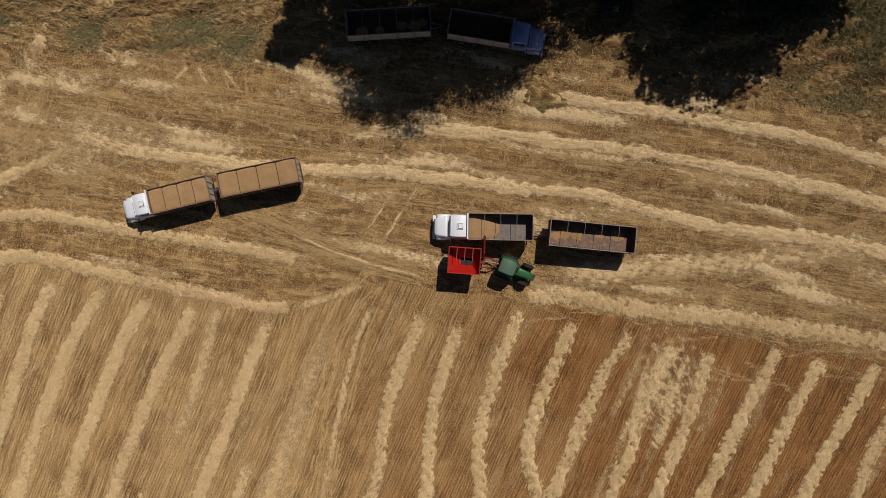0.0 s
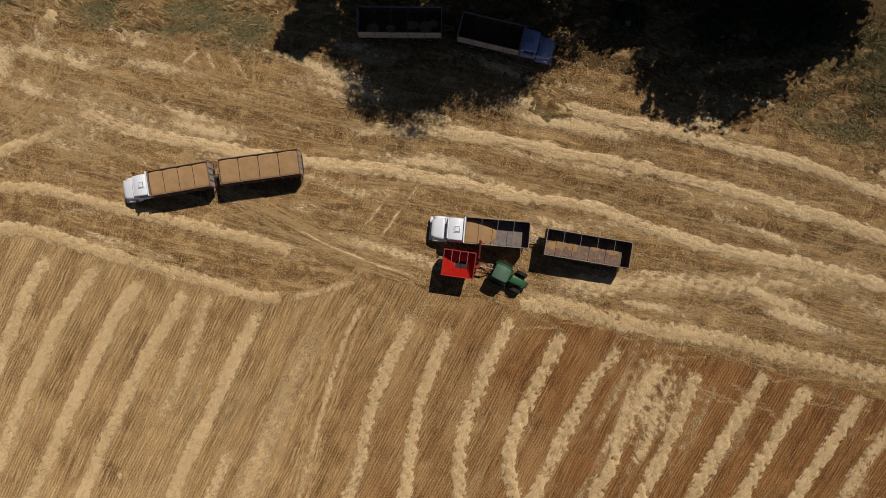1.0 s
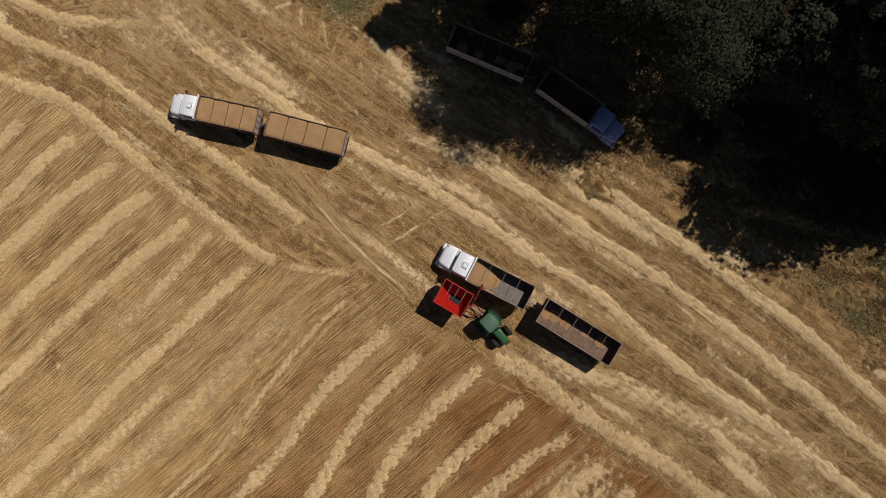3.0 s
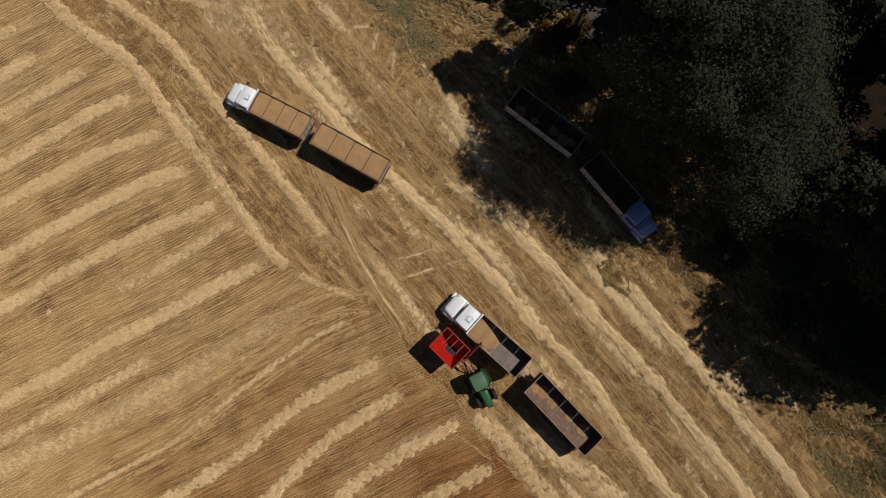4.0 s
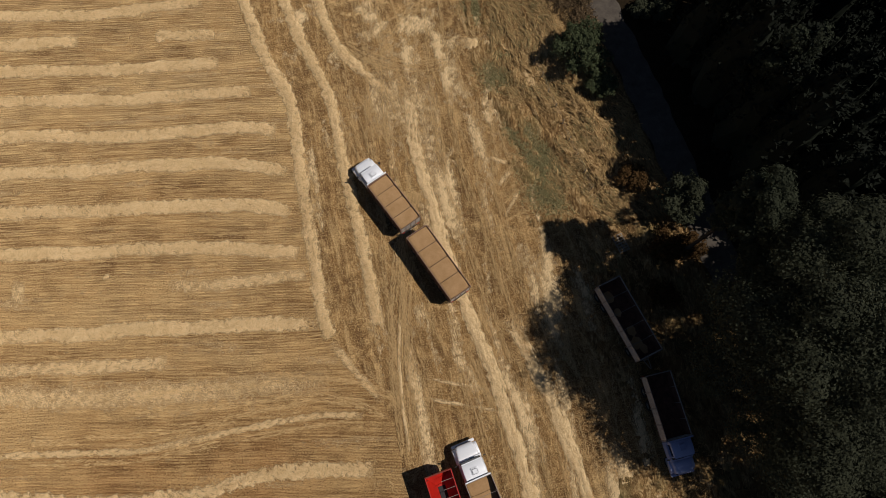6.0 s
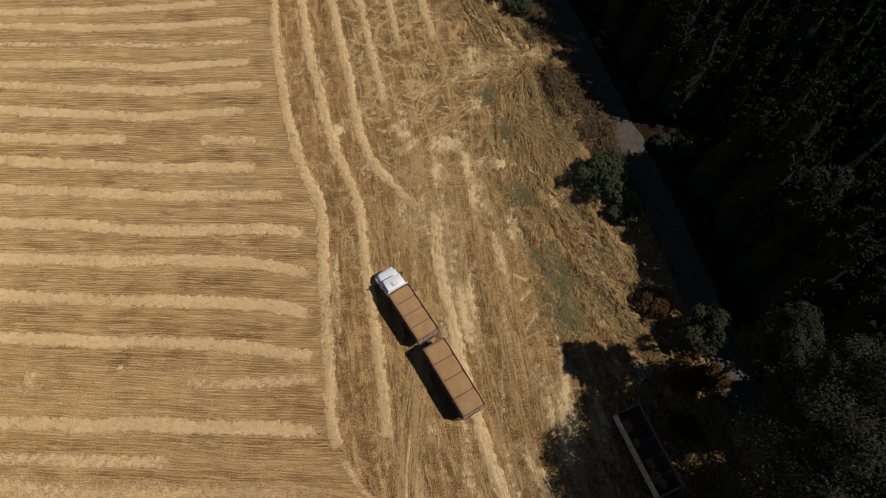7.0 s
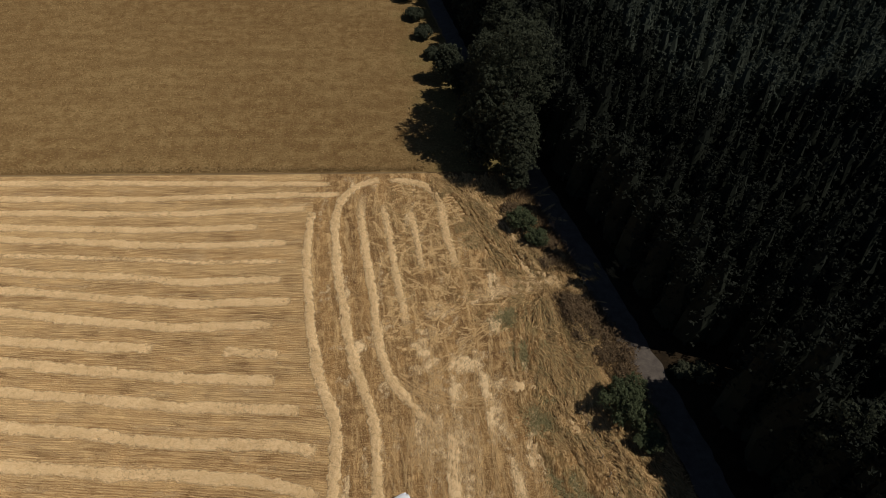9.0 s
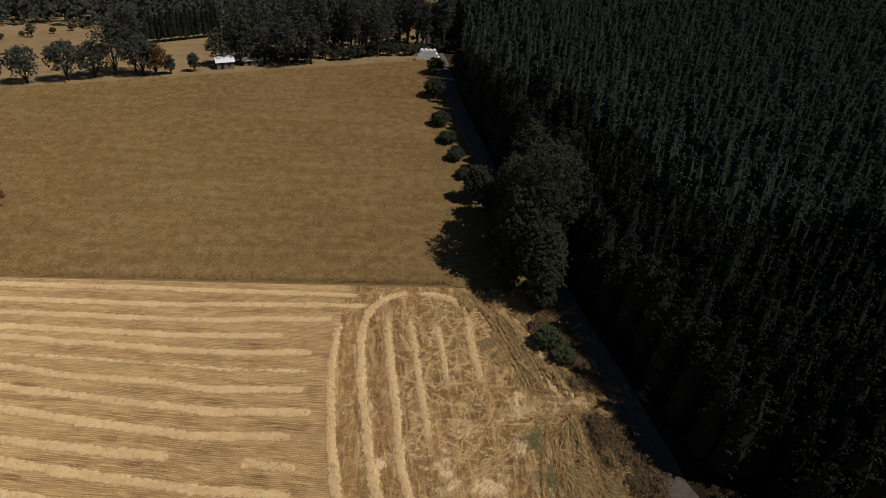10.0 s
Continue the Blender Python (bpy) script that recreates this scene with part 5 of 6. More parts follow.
# Mostly unseen trees, added so their shade fills the dark gap behind.
for i, (x, y, h, r) in enumerate(((42.6, -31.0, 26, 9.2), (45.6, -21.8, 22, 7.2), (54.5, -13.0, 23, 8.0), (54.5, -2.0, 22, 8.0), (52.0, 7.0, 20, 6.0), (49.0, -8.0, 19, 5.0), (56.0, -30.0, 23, 8.0), (45.6, -38.0, 22, 6.2))):
    broad_tree("broadleaf_tree", pose(x, y, 0, 0, 0, 50 * i), h, r, 7000, LEAF, TALL_TREE, 0.45, 30, 140 + i, 5.0, "tall edge trees")
broad_tree("broadleaf_tree", pose(39.4, -18.6, 0, 0, 0, 70), 14.5, 5.6, 9000, LEAF, EDGE_TREE, 0.28, 22, 151, 3.0)
broad_tree("broadleaf_tree", pose(41.4, -27.0, 0, 0, 0, 20), 19.5, 6.2, 9000, LEAF, EDGE_TREE, 0.28, 22, 152, 4.0)
broad_tree("broadleaf_tree", pose(36.8, 3.9, 0, 0, 0, 60), 24.0, 4.8, 20000, LEAF, EDGE_TREE, 0.19, 20, 154, 5.0, tuft=30)
broad_tree("broadleaf_tree", pose(32.4, 8.6, 0, 0, 0, 80), 20.5, 2.7, 12000, LEAF_OLIVE, "tall slender grey-green tree with a small high crown", 0.19, 16, 8, 12.0, lump=(0.26, 0.44), crown_z=9.0, tuft=20)
broad_tree("broadleaf_tree", pose(41.0, 1.6, 0, 0, 0, 20), 16.5, 4.2, 9000, LEAF, EDGE_TREE, 0.26, 18, 153, 4.0, tuft=16)
broad_tree("broadleaf_tree", pose(32.4, 13.4, 0), 7.0, 2.9, 3600, LEAF, "small round dark tree by the road", 0.2, 12, 7, 1.2)
broad_tree("broadleaf_tree", pose(41.0, 21.5, 0), 19.5, 2.9, 6000, LEAF_OLIVE, "tall narrow tree in front of the plantation", 0.22, 14, 9, 2.0, flat=1.5)
broad_tree("bush", pose(26.9, 32.6, 0), 5.0, 3.6, 4600, BUSH_LEAF, "round green bush at the field corner", 0.2, 12, 10, 0.5, category="bush")
broad_tree("bush", pose(28.6, 28.6, 0), 2.8, 2.2, 1800, BUSH_LEAF, "low green bush beside a larger bush", 0.2, 9, 11, 0.4, category="bush")
broad_tree("bush", pose(20.0, 63.0, 0), 3.6, 2.3, 3200, BUSH_LEAF, "grey-green bush on the verge", 0.18, 14, 12, 0.5, category="bush")
broad_tree("bush", pose(21.6, 59.9, 0), 2.6, 2.0, 2400, BUSH_LEAF, "low grey-green bush on the verge", 0.18, 12, 13, 0.4, category="bush")
# Bushes added to hide sunlit spots on ground meant to stay dark.
for i, (x, y, h, r) in enumerate(((34.0, -33.0, 3.2, 3.0), (37.5, -30.0, 3.0, 3.0), (36.0, -36.5, 3.0, 2.8), (40.5, -35.5, 3.5, 3.0), (33.0, -27.0, 2.6, 2.6), (36.0, -23.0, 3.0, 2.8), (31.5, -18.5, 2.2, 2.2), (35.8, 37.4, 1.7, 1.5), (38.0, 36.8, 2.4, 1.8))):
    broad_tree("shade_bush", pose(x, y, 0, 0, 0, 70 * i), h, r, 2200, LEAF, "dark bush added to cover lit ground in the shade", 0.2, 12, 210 + i, 0.4, "bushes under trees", "bush")
for i, (x, y, h, r) in enumerate(((29.2, 17.2, 2.6, 2.1), (30.6, 9.4, 2.4, 2.3), (33.4, 9.0, 2.0, 1.8), (29.0, 4.5, 2.0, 1.8))):
    broad_tree("dry_bush", pose(x, y, 0, 0, 0, 50 * i), h, r, 2000, RUST_LEAF, "rust-brown dried bush near the road", 0.17, 10, 40 + i, 0.4, "dried bushes", "bush")
for i, (x, y, h, r) in enumerate(((24.8, 46.4, 1.5, 2.0), (27.3, 43.6, 1.7, 2.2), (29.0, 40.4, 1.6, 1.9), (27.0, 40.6, 1.2, 1.6), (24.6, 48.6, 1.4, 1.7), (26.8, 46.8, 1.5, 1.8), (28.9, 37.2, 1.4, 1.6), (25.2, 43.6, 1.1, 1.5), (22.9, 56.2, 1.4, 1.5), (23.6, 59.6, 1.4, 1.4), (19.2, 66.8, 1.5, 1.5), (20.2, 66.0, 1.3, 1.4))):
    broad_tree("brushwood", pose(x, y, 0, 0, 0, 50 * i), h * 0.8, r * 1.15, 1800, BRUSH, "low tangle of dry brown brush on the verge", 0.13, 24, 60 + i, 0.3, "dry brush clumps", "bush", 0.45)
broad_tree("rust_tree", pose(-74.0, 95.2, 0), 6.0, 3.0, 1600, RUST_LEAF, "small rust-brown tree in the pasture", 0.25, 10, 48, 1.4)

# tall trees along the road
# Trees at y 77, 84.5 and 90 are added to fill shadow gaps.
for i, (x, y, h, r, s) in enumerate(((20.0, 74.0, 15.0, 4.6, 21), (17.0, 79.4, 17.5, 4.2, 22), (20.4, 83.0, 24.5, 7.0, 23), (17.4, 90.0, 17, 4.4, 24), (16.0, 77.0, 8, 3.2, 26), (15.0, 84.5, 9, 3.4, 37), (24.0, 93, 18, 4.8, 25), (18.6, 95, 15, 4.2, 29), (16.6, 140, 10, 4.6, 27), (22.0, 104, 17, 4.6, 28), (28.0, 101, 17, 4.2, 31), (12.5, 103, 8, 3.0, 30), (18.4, 128, 9, 3.9, 32), (14.8, 150, 8, 3.6, 33), (13.4, 160, 8, 3.4, 34), (19.6, 118, 10, 4.0, 35), (12.6, 170, 8, 3.2, 36), (14.2, 97.2, 8, 2.9, 39), (20.4, 71.2, 6.5, 2.2, 40))):
    broad_tree("roadside_tree", pose(x, y, 0, 0, 0, 40 * i), h, r, int(1100 * r), LEAF_OLIVE, "tall grey-green tree beside the gravel road", 0.30, 38, s, 0.9, "roadside trees", flat=1.0)
for i, (x, y, h, r) in enumerate(((5.4, 171, 4.4, 3.0), (4.8, 154, 5.0, 3.3), (6.0, 137, 3.4, 2.6), (7.6, 128, 2.4, 2.2), (9.0, 120, 2.4, 2.2), (10.6, 112, 2.0, 1.8))):
    broad_tree("bush", pose(x, y, 0, 0, 0, 33 * i), h, r, 2600, LEAF_OLIVE, "rounded dark bush beside the gravel road", 0.26, 18, 50 + i, 0.4, "roadside bushes", "bush")


# ---- the pasture's far edge and the valley behind ----
def edge(x, back=0.0):
    y = 183.5 + 0.31 * x + back
    return pose(x, y, ground_z(x, y) - 0.1)


for i, (x, back, h, r) in enumerate(((-106, 4, 9, 4.4), (-98, 3, 10, 4.6), (-89, 3, 11, 5.2), (-83.5, 4, 10, 4.6), (-79, 5, 16, 5.0), (-75.5, 8, 19, 5.0), (-72, 3, 11, 4.8), (-69, 3, 9, 4.0), (-65.5, 3, 5.5, 1.7), (-60, 4, 5.5, 1.7),
                                     (-54, 9, 11, 4.5), (-49, 9, 12, 4.5), (-43, 8, 12, 4.2), (-36, 3, 14, 4.6), (-30, 4, 14, 4.2))):
    broad_tree("field_tree", edge(x, back), h, r, int(480 * r), RUST_LEAF if i == 7 else HAZY_LEAF, "dark broadleaf tree on the pasture's far edge", 0.34, 22, 70 + i, h * 0.10, "far edge trees", flat=1.0)
for i in range(44):
    x = -50 + i * 1.4 + rng.uniform(-1, 1)
    broad_tree("tall_gum_tree", edge(x, 7 + rng.uniform(0, 22)), rng.uniform(14, 24), rng.uniform(2.6, 3.8), 650, LEAF_OLIVE if i % 4 == 0 else HAZY_LEAF, "tall slender dark gum tree behind the pasture", 0.42, 18, 110 + i, 2.0, "gum tree belt", flat=1.6)

for i in range(30):
    x = -46 + i * 1.95 + rng.uniform(-0.6, 0.6)
    broad_tree("undergrowth_bush", edge(x, 6.5 + rng.uniform(0, 5)), rng.uniform(2.6, 4.6), rng.uniform(1.7, 2.5), 420, LEAF_OLIVE if i % 3 else LEAF, "dark bush under the gum trees", 0.4, 8, 170 + i, 0.4, "undergrowth bushes", "bush")


def in_wood(x, y):
    """Woods past the brow, with open fields left between them."""
    if x < -128:
        return y > np.interp(x, (-220, -165, -148, -141, -128), (215, 262, 279, 263, 256))
    if x < -70:
        return y > np.interp(x, (-128, -98, -72), (272, 226, 246))
    if x < -56:
        return y > np.interp(x, (-70, -64, -56), (246, 226, 200))
    return y > 183.5 + 0.31 * x + 26


vs, fs, o = [], [], 0
wood_kinds = []
for k in range(4):
    cs = [(rng.uniform(-1.6, 1.6), rng.uniform(-1.6, 1.6), 3 + 1.6 * j) for j in range(6)]
    wood_kinds.append(leaves(cs, [2.9, 2.8, 2.6, 2.3, 1.8, 1.2], 130, 0.80, rng, 1.2))
for gx0 in range(-300, 30, 7):
    for gy0 in range(190, 400, 7):
        x, y = gx0 + rng.uniform(-2, 2), gy0 + rng.uniform(-2, 2)
        if not in_wood(x, y) or x > road_x(min(y, 239)) - 3:
            continue
        pv, pf = wood_kinds[int(rng.integers(4))]
        a, s = rng.uniform(0, 6.28), rng.uniform(0.7, 1.35)
        q = pv * s
        q = np.stack([q[:, 0] * math.cos(a) - q[:, 1] * math.sin(a) + x, q[:, 0] * math.sin(a) + q[:, 1] * math.cos(a) + y, q[:, 2] + ground_z(x, y)], 1)
        vs.append(q)
        fs.append(pf + o)
        o += len(pv)
tagged(new("far_woods", mesh_arrays("far_woods", np.concatenate(vs), np.concatenate(fs), HAZY_LEAF)), "dark mixed woods across the valley", "woods", "", "stuff")
for i in range(22):
    u = i / 21
    x, y = -99 + 28 * u + rng.uniform(-0.5, 0.5), 207 + 24 * u + rng.uniform(-0.5, 0.5)
    p = copy_thing(pine_kinds[i % 5], pose(x, y, ground_z(x, y) - 0.05, 0, 0, 40 * i))
    p.scale = (0.8, 0.8, 0.62)
    tagged(p, "dark conifer in a windbreak row across the fields", "tree", "windbreak conifers")
for i, (x, y, h, r) in enumerate(((-138, 233, 5, 2.2), (-135, 242, 2.2, 1.4), (-132, 250, 2.6, 1.8), (-128, 256, 3.2, 2.4), (-146, 228, 2, 1.3), (-143, 236, 1.6, 1.2))):
    broad_tree("hedge_bush", pose(x, y, ground_z(x, y) - 0.05), h, r, 500, RUST_LEAF if i in (1, 2) else LEAF, "dark bush in a hedge between far fields", 0.35, 8, 90 + i, 0.4, "hedge bushes", "bush")


def gable_house(name, m, w, d, h, rise, wall, roof, label, category):
    v = base(name, m, label, category)
    t = 0.15
    part("front_wall", boxes((-w / 2, w / 2, -d / 2, -d / 2 + t, 0, h, 0.01)), wall, v)
    part("back_wall", boxes((-w / 2, w / 2, d / 2 - t, d / 2, 0, h, 0.01)), wall, v)
    for s in (-1, 1):
        a = s * w / 2
        lo, hi = sorted((a, a - s * t))
        bm = bmesh.new()
        pts = ((-d / 2 + t, 0), (d / 2 - t, 0), (d / 2 - t, h), (0, h + rise * 0.95), (-d / 2 + t, h))
        f0 = [bm.verts.new((lo, y, z)) for y, z in pts]
        f1 = [bm.verts.new((hi, y, z)) for y, z in pts]
        bm.faces.new(f0)
        bm.faces.new(f1[::-1])
        for k in range(5):
            bm.faces.new((f0[k], f0[(k + 1) % 5], f1[(k + 1) % 5], f1[k]))
        bmesh.ops.recalc_face_normals(bm, faces=bm.faces)
        part("gable_wall", bm, wall, v)
        bm = bmesh.new()
        run = math.hypot(d / 2 + 0.35, rise)
        box(bm, -w / 2 - 0.3, w / 2 + 0.3, -run / 2, run / 2, -0.05, 0.05, 0.01, None)
        tilt = math.atan2(rise, d / 2 + 0.35)
        bmesh.ops.transform(bm, matrix=Matrix.Translation((0, s * (d / 4 + 0.17), h + rise / 2 + 0.08)) @ Matrix.Rotation(-s * tilt, 4, "X"), verts=bm.verts)
        part("roof_slope", bm, roof, v, "sheet metal roof slope")
    win = part("window", boxes((w * 0.12, w * 0.32, -d / 2 - 0.05, -d / 2 + 0.02, 0.9, 1.9, 0.01)), RAIL, v)
    part("pane", boxes((w * 0.14, w * 0.30, -d / 2 - 0.07, -d / 2 - 0.045, 0.98, 1.82, 0.005)), GLASS, win)
    part("door", boxes((-w * 0.28, -w * 0.10, -d / 2 - 0.05, -d / 2 + 0.02, 0, 2.0, 0.01)), DARK, v)
    return v


def on_ground(x, y, rz=0):
    return pose(x, y, ground_z(x, y) - 0.05, 0, 0, rz)


gable_house("farmhouse", on_ground(-53, 173.5, 20), 4.6, 4.4, 2.1, 1.0, HOUSE_WALL, ROOF_WHITE, "small brown farmhouse with a white metal roof", "house")
gable_house("shed", on_ground(-46.2, 177.5, 15), 5.2, 3.4, 1.5, 0.9, WOOD, ROOF_TIN, "low weathered shed with a tin roof", "shed")
gable_house("farmhouse", on_ground(-68, 308, 10), 8, 6, 3.0, 1.6, WRAP, ROOF_WHITE, "white house among trees across the valley", "house")
gable_house("farmhouse", on_ground(-50, 318, 30), 7, 6, 3.0, 1.6, PALE_SIDE, ROOF_TIN, "pale house among trees across the valley", "house")
gable_house("barn", on_ground(-186, 314, 30), 9, 6, 4.5, 2.4, PALE_SIDE, ROOF_TIN, "pale barn among trees across the valley", "barn")


def wrapped_bale(m):
    v = base("wrapped_bale", m, "round white plastic-wrapped hay bale in a stack", "hay bale", "stacked wrapped bales")
    bm = bmesh.new()
    rod(bm, (0, -0.65, 0.62), (0, 0.65, 0.62), 0.62, n=18)
    bmesh.ops.bevel(bm, geom=[e for e in bm.edges if abs(e.verts[0].co.y - e.verts[1].co.y) < 1e-4], offset=0.07, segments=2, affect="EDGES")
    part("wrapping", bm, WRAP, v)
    return v


first = wrapped_bale(on_ground(0.4, 184.2))
for row in range(3):
    for k in range(6 - row):
        if row or k:
            m = on_ground(0.4, 184.2) @ Matrix.Translation((k * 1.2 + row * 0.6, 0.05 * (k % 2), row * 1.04))
            copy_thing(first, m)


# ---- weeds, fence and clutter on the verge ----
def blade_mesh(name, xy, tall, wide, lean, material, rng, label, category, z0=0.0):
    """Upright tapering stalk clumps, one stuff object."""
    n = len(xy)
    a = rng.uniform(0, math.pi, n)
    d = np.stack([np.cos(a), np.sin(a)], 1) * (wide * rng.uniform(0.6, 1.4, n))[:, None]
    h = tall * rng.uniform(0.55, 1.3, n)
    off = rng.normal(size=(n, 2)) * (lean * h)[:, None]
    z = np.full(n, z0)
    verts = np.stack([np.column_stack([xy - d, z - 0.02]), np.column_stack([xy + d, z - 0.02]), np.column_stack([xy + off, z + h])], 1).reshape(-1, 3)
    return tagged(new(name, mesh_arrays(name, verts, np.arange(n * 3).reshape(-1, 3), material)), label, category, "", "stuff")


def scatter(n, x0, x1, y0, y1, keep=None):
    p = np.column_stack([rng.uniform(x0, x1, n), rng.uniform(y0, y1, n)])
    return p if keep is None else p[[bool(keep(x, y)) for x, y in p]]


def clump(n, x, y, rx, ry, turn=0.0):
    q = rng.normal(size=(n, 2)) * 0.45 * np.array([rx, ry])
    c, s = math.cos(radians(turn)), math.sin(radians(turn))
    return q @ np.array([[c, s], [-s, c]]) + np.array([x, y])


# stubble standing in rows
p = scatter(110000, -48, 4, -58, 76, lambda x, y: x < headland_edge(y))
k = 0.178 - 0.0018 * p[:, 1]
v = np.round((p[:, 1] + k * p[:, 0]) / 0.27) * 0.27
p[:, 1] = v - k * p[:, 0] + rng.normal(size=len(p)) * 0.09
blade_mesh("stubble_stalks", p, 0.17, 0.028, 0.5, STUB, rng, "short cut stubble stalks standing in rows", "stubble")
p = scatter(70000, -11, 29, -58, 76, lambda x, y: headland_edge(y) < x < field_edge(y))
blade_mesh("headland_stalks", p, 0.17, 0.028, 0.9, STUB, rng, "trodden stubble stalks on the headland", "stubble")
p = scatter(95000, -135, 16, 76.6, 184, lambda x, y: x < road_x(y) - 2.8 and crest(x, y) < -1)
blade_mesh("pasture_grass", p, 0.12, 0.10, 1.6, GRASS, rng, "tufts of dry brown pasture grass", "grass")
p = np.column_stack([rng.uniform(-90, 7, 5000), 76.6 + np.abs(rng.normal(size=5000)) * 0.6])
blade_mesh("boundary_grass", p, 0.26, 0.10, 0.3, GRASS, rng, "taller dry grass along the field boundary", "grass")

# straw lying loose over and beside the swaths
vs = []
for c, side, width, height in laid:
    n = int(len(c) * 0.25 * width * 20)
    i = rng.integers(len(c), size=n)
    a = rng.normal(size=n) * 0.56
    at = c[i] + side[i] * (a * width * 0.78)[:, None]
    ok = (at[:, 0] > -62) & (at[:, 1] > -60)
    at, a = at[ok], a[ok]
    n = len(at)
    z = np.maximum(0.01, height * ((1 - a * a) * 1.15 - 0.30)) + rng.uniform(0.0, 0.06, n)
    t = rng.uniform(0, 6.283, n)
    L = rng.uniform(0.08, 0.24, n)
    d = np.stack([np.cos(t) * L, np.sin(t) * L, rng.normal(size=n) * 0.10 * L + 0.02], 1)
    w = np.stack([-np.sin(t), np.cos(t), np.zeros(n)], 1) * rng.uniform(0.006, 0.014, n)[:, None]
    m = np.column_stack([at, z])
    vs.append(np.stack([m - d - w, m + d - w, m + d + w, m - d + w], 1).reshape(-1, 3))
vs = np.concatenate(vs)
i = np.arange(len(vs) // 4) * 4
tagged(new("loose_straw", mesh_arrays("loose_straw", vs, np.concatenate([np.stack([i, i + 1, i + 2], 1), np.stack([i, i + 2, i + 3], 1)]), STALK)), "loose pale straw scattered over the swaths", "straw", "", "stuff")

def wisps(name, starts, turns, lengths, label, over=None, thick=1.0):
    """Thin drawn-out lines of loose straw."""
    vs = []
    for (x, y), a, L in zip(starts, turns, lengths):
        n = int(L * 26)
        u = rng.random(n)
        bend = rng.normal() * 0.10
        spread_w = rng.uniform(0.06, 0.16) * (0.4 + np.sin(math.pi * u))
        k = a + bend * u
        off = rng.normal(size=n) * spread_w
        m = np.stack([x + np.cos(k) * L * u - np.sin(k) * off, y + np.sin(k) * L * u + np.cos(k) * off, rng.uniform(0.02, 0.10, n)], 1)
        if over:
            m[:, 2] += [max(0.0, over(a0, b0)) for a0, b0 in m[:, :2]]
        t = k + rng.normal(size=n) * 0.5
        h = rng.uniform(0.06, 0.20, n)
        d = np.stack([np.cos(t) * h, np.sin(t) * h, rng.normal(size=n) * 0.01], 1)
        w = np.stack([-np.sin(t), np.cos(t), np.zeros(n)], 1) * (thick * rng.uniform(0.006, 0.013, n))[:, None]
        vs.append(np.stack([m - d - w, m + d - w, m + d + w, m - d + w], 1).reshape(-1, 3))
    vs = np.concatenate(vs)
    i = np.arange(len(vs) // 4) * 4
    return tagged(new(name, mesh_arrays(name, vs, np.concatenate([np.stack([i, i + 1, i + 2], 1), np.stack([i, i + 2, i + 3], 1)]), STALK)), label, "straw", "", "stuff")


def trail(points, lanes, label, gaps=0.25, dense=26):
    """Straw combed into thin parallel lines by passing wheels."""
    c, side, s = along(points, 0.15)
    vs = []
    for lane in lanes:
        n = int(s[-1] * dense)
        i = rng.integers(len(c) - 1, size=n)
        i = i[[noise.noise((s[j] * 0.35, lane * 9.1, 2.0)) > gaps - 0.5 for j in i]]
        n = len(i)
        off = lane + rng.normal(size=n) * 0.07 + 0.10 * np.sin(s[i] * 0.4 + lane * 5)
        at = c[i] + side[i] * off[:, None]
        t = np.arctan2(side[i, 0], -side[i, 1]) + rng.normal(size=n) * 0.30
        h = rng.uniform(0.07, 0.22, n)
        d = np.stack([np.cos(t) * h, np.sin(t) * h, rng.normal(size=n) * 0.01], 1)
        w = np.stack([-np.sin(t), np.cos(t), np.zeros(n)], 1) * rng.uniform(0.006, 0.014, n)[:, None]
        m = np.column_stack([at, rng.uniform(0.03, 0.12, n)])
        vs.append(np.stack([m - d - w, m + d - w, m + d + w, m - d + w], 1).reshape(-1, 3))
    vs = np.concatenate(vs)
    i = np.arange(len(vs) // 4) * 4
    return tagged(new("wheel_trail", mesh_arrays("wheel_trail", vs, np.concatenate([np.stack([i, i + 1, i + 2], 1), np.stack([i, i + 2, i + 3], 1)]), STALK)), label, "straw", "", "stuff")


COMBED = "thin pale straw lines combed by wheels"
PAIR = (-1.15, -0.9, -0.7, 0.7, 0.9, 1.15)
trail([(6.0, 20.5), (4.0, 13.9), (2.9, 9.9), (2.0, 5.1), (1.4, 0.4), (1.3, -6.5)], (-1.0, -0.75, -0.5, -0.25, 0.0, 0.3, 0.55, 0.8), COMBED, 0.2, 36)
trail([(3.6, 22), (2.8, 14), (2.3, 6.0), (1.6, -2.0)], PAIR, COMBED, 0.3)
trail([(-33.5, 0.9), (-23.0, -0.9), (-13.5, -0.5), (-5.6, -0.7), (-1.9, -1.6)], (-1.3, -1.0, -0.5, 0.4, 0.9, 1.2), COMBED, 0.3)
trail([(-24, 3.2), (-15, 2.6), (-8, 2.2), (-3.5, 1.0), (0.5, -1.5)], PAIR, COMBED, 0.35)
trail([(4.5, -26), (6.2, -32), (9.0, -38), (13, -44), (18, -52)], PAIR, COMBED, 0.35)
trail([(5.8, -22), (7.0, -30), (7.6, -40), (8.4, -54)], PAIR, COMBED, 0.35)
trail([(8.0, 2.0), (9.5, -6), (9.9, -16), (10.6, -28), (10.9, -44), (11, -58)], PAIR, COMBED, 0.4)
trail([(14.0, -1.0), (14.6, -10), (15.2, -24), (15.8, -40), (16, -58)], PAIR, COMBED, 0.4)
trail([(12.4, 44), (11.2, 34), (10.6, 22), (12.0, 10), (13.6, 0)], PAIR, COMBED, 0.4)
trail([(15.6, 30), (14.0, 20), (14.2, 8), (16.4, -4)], PAIR, COMBED, 0.45)
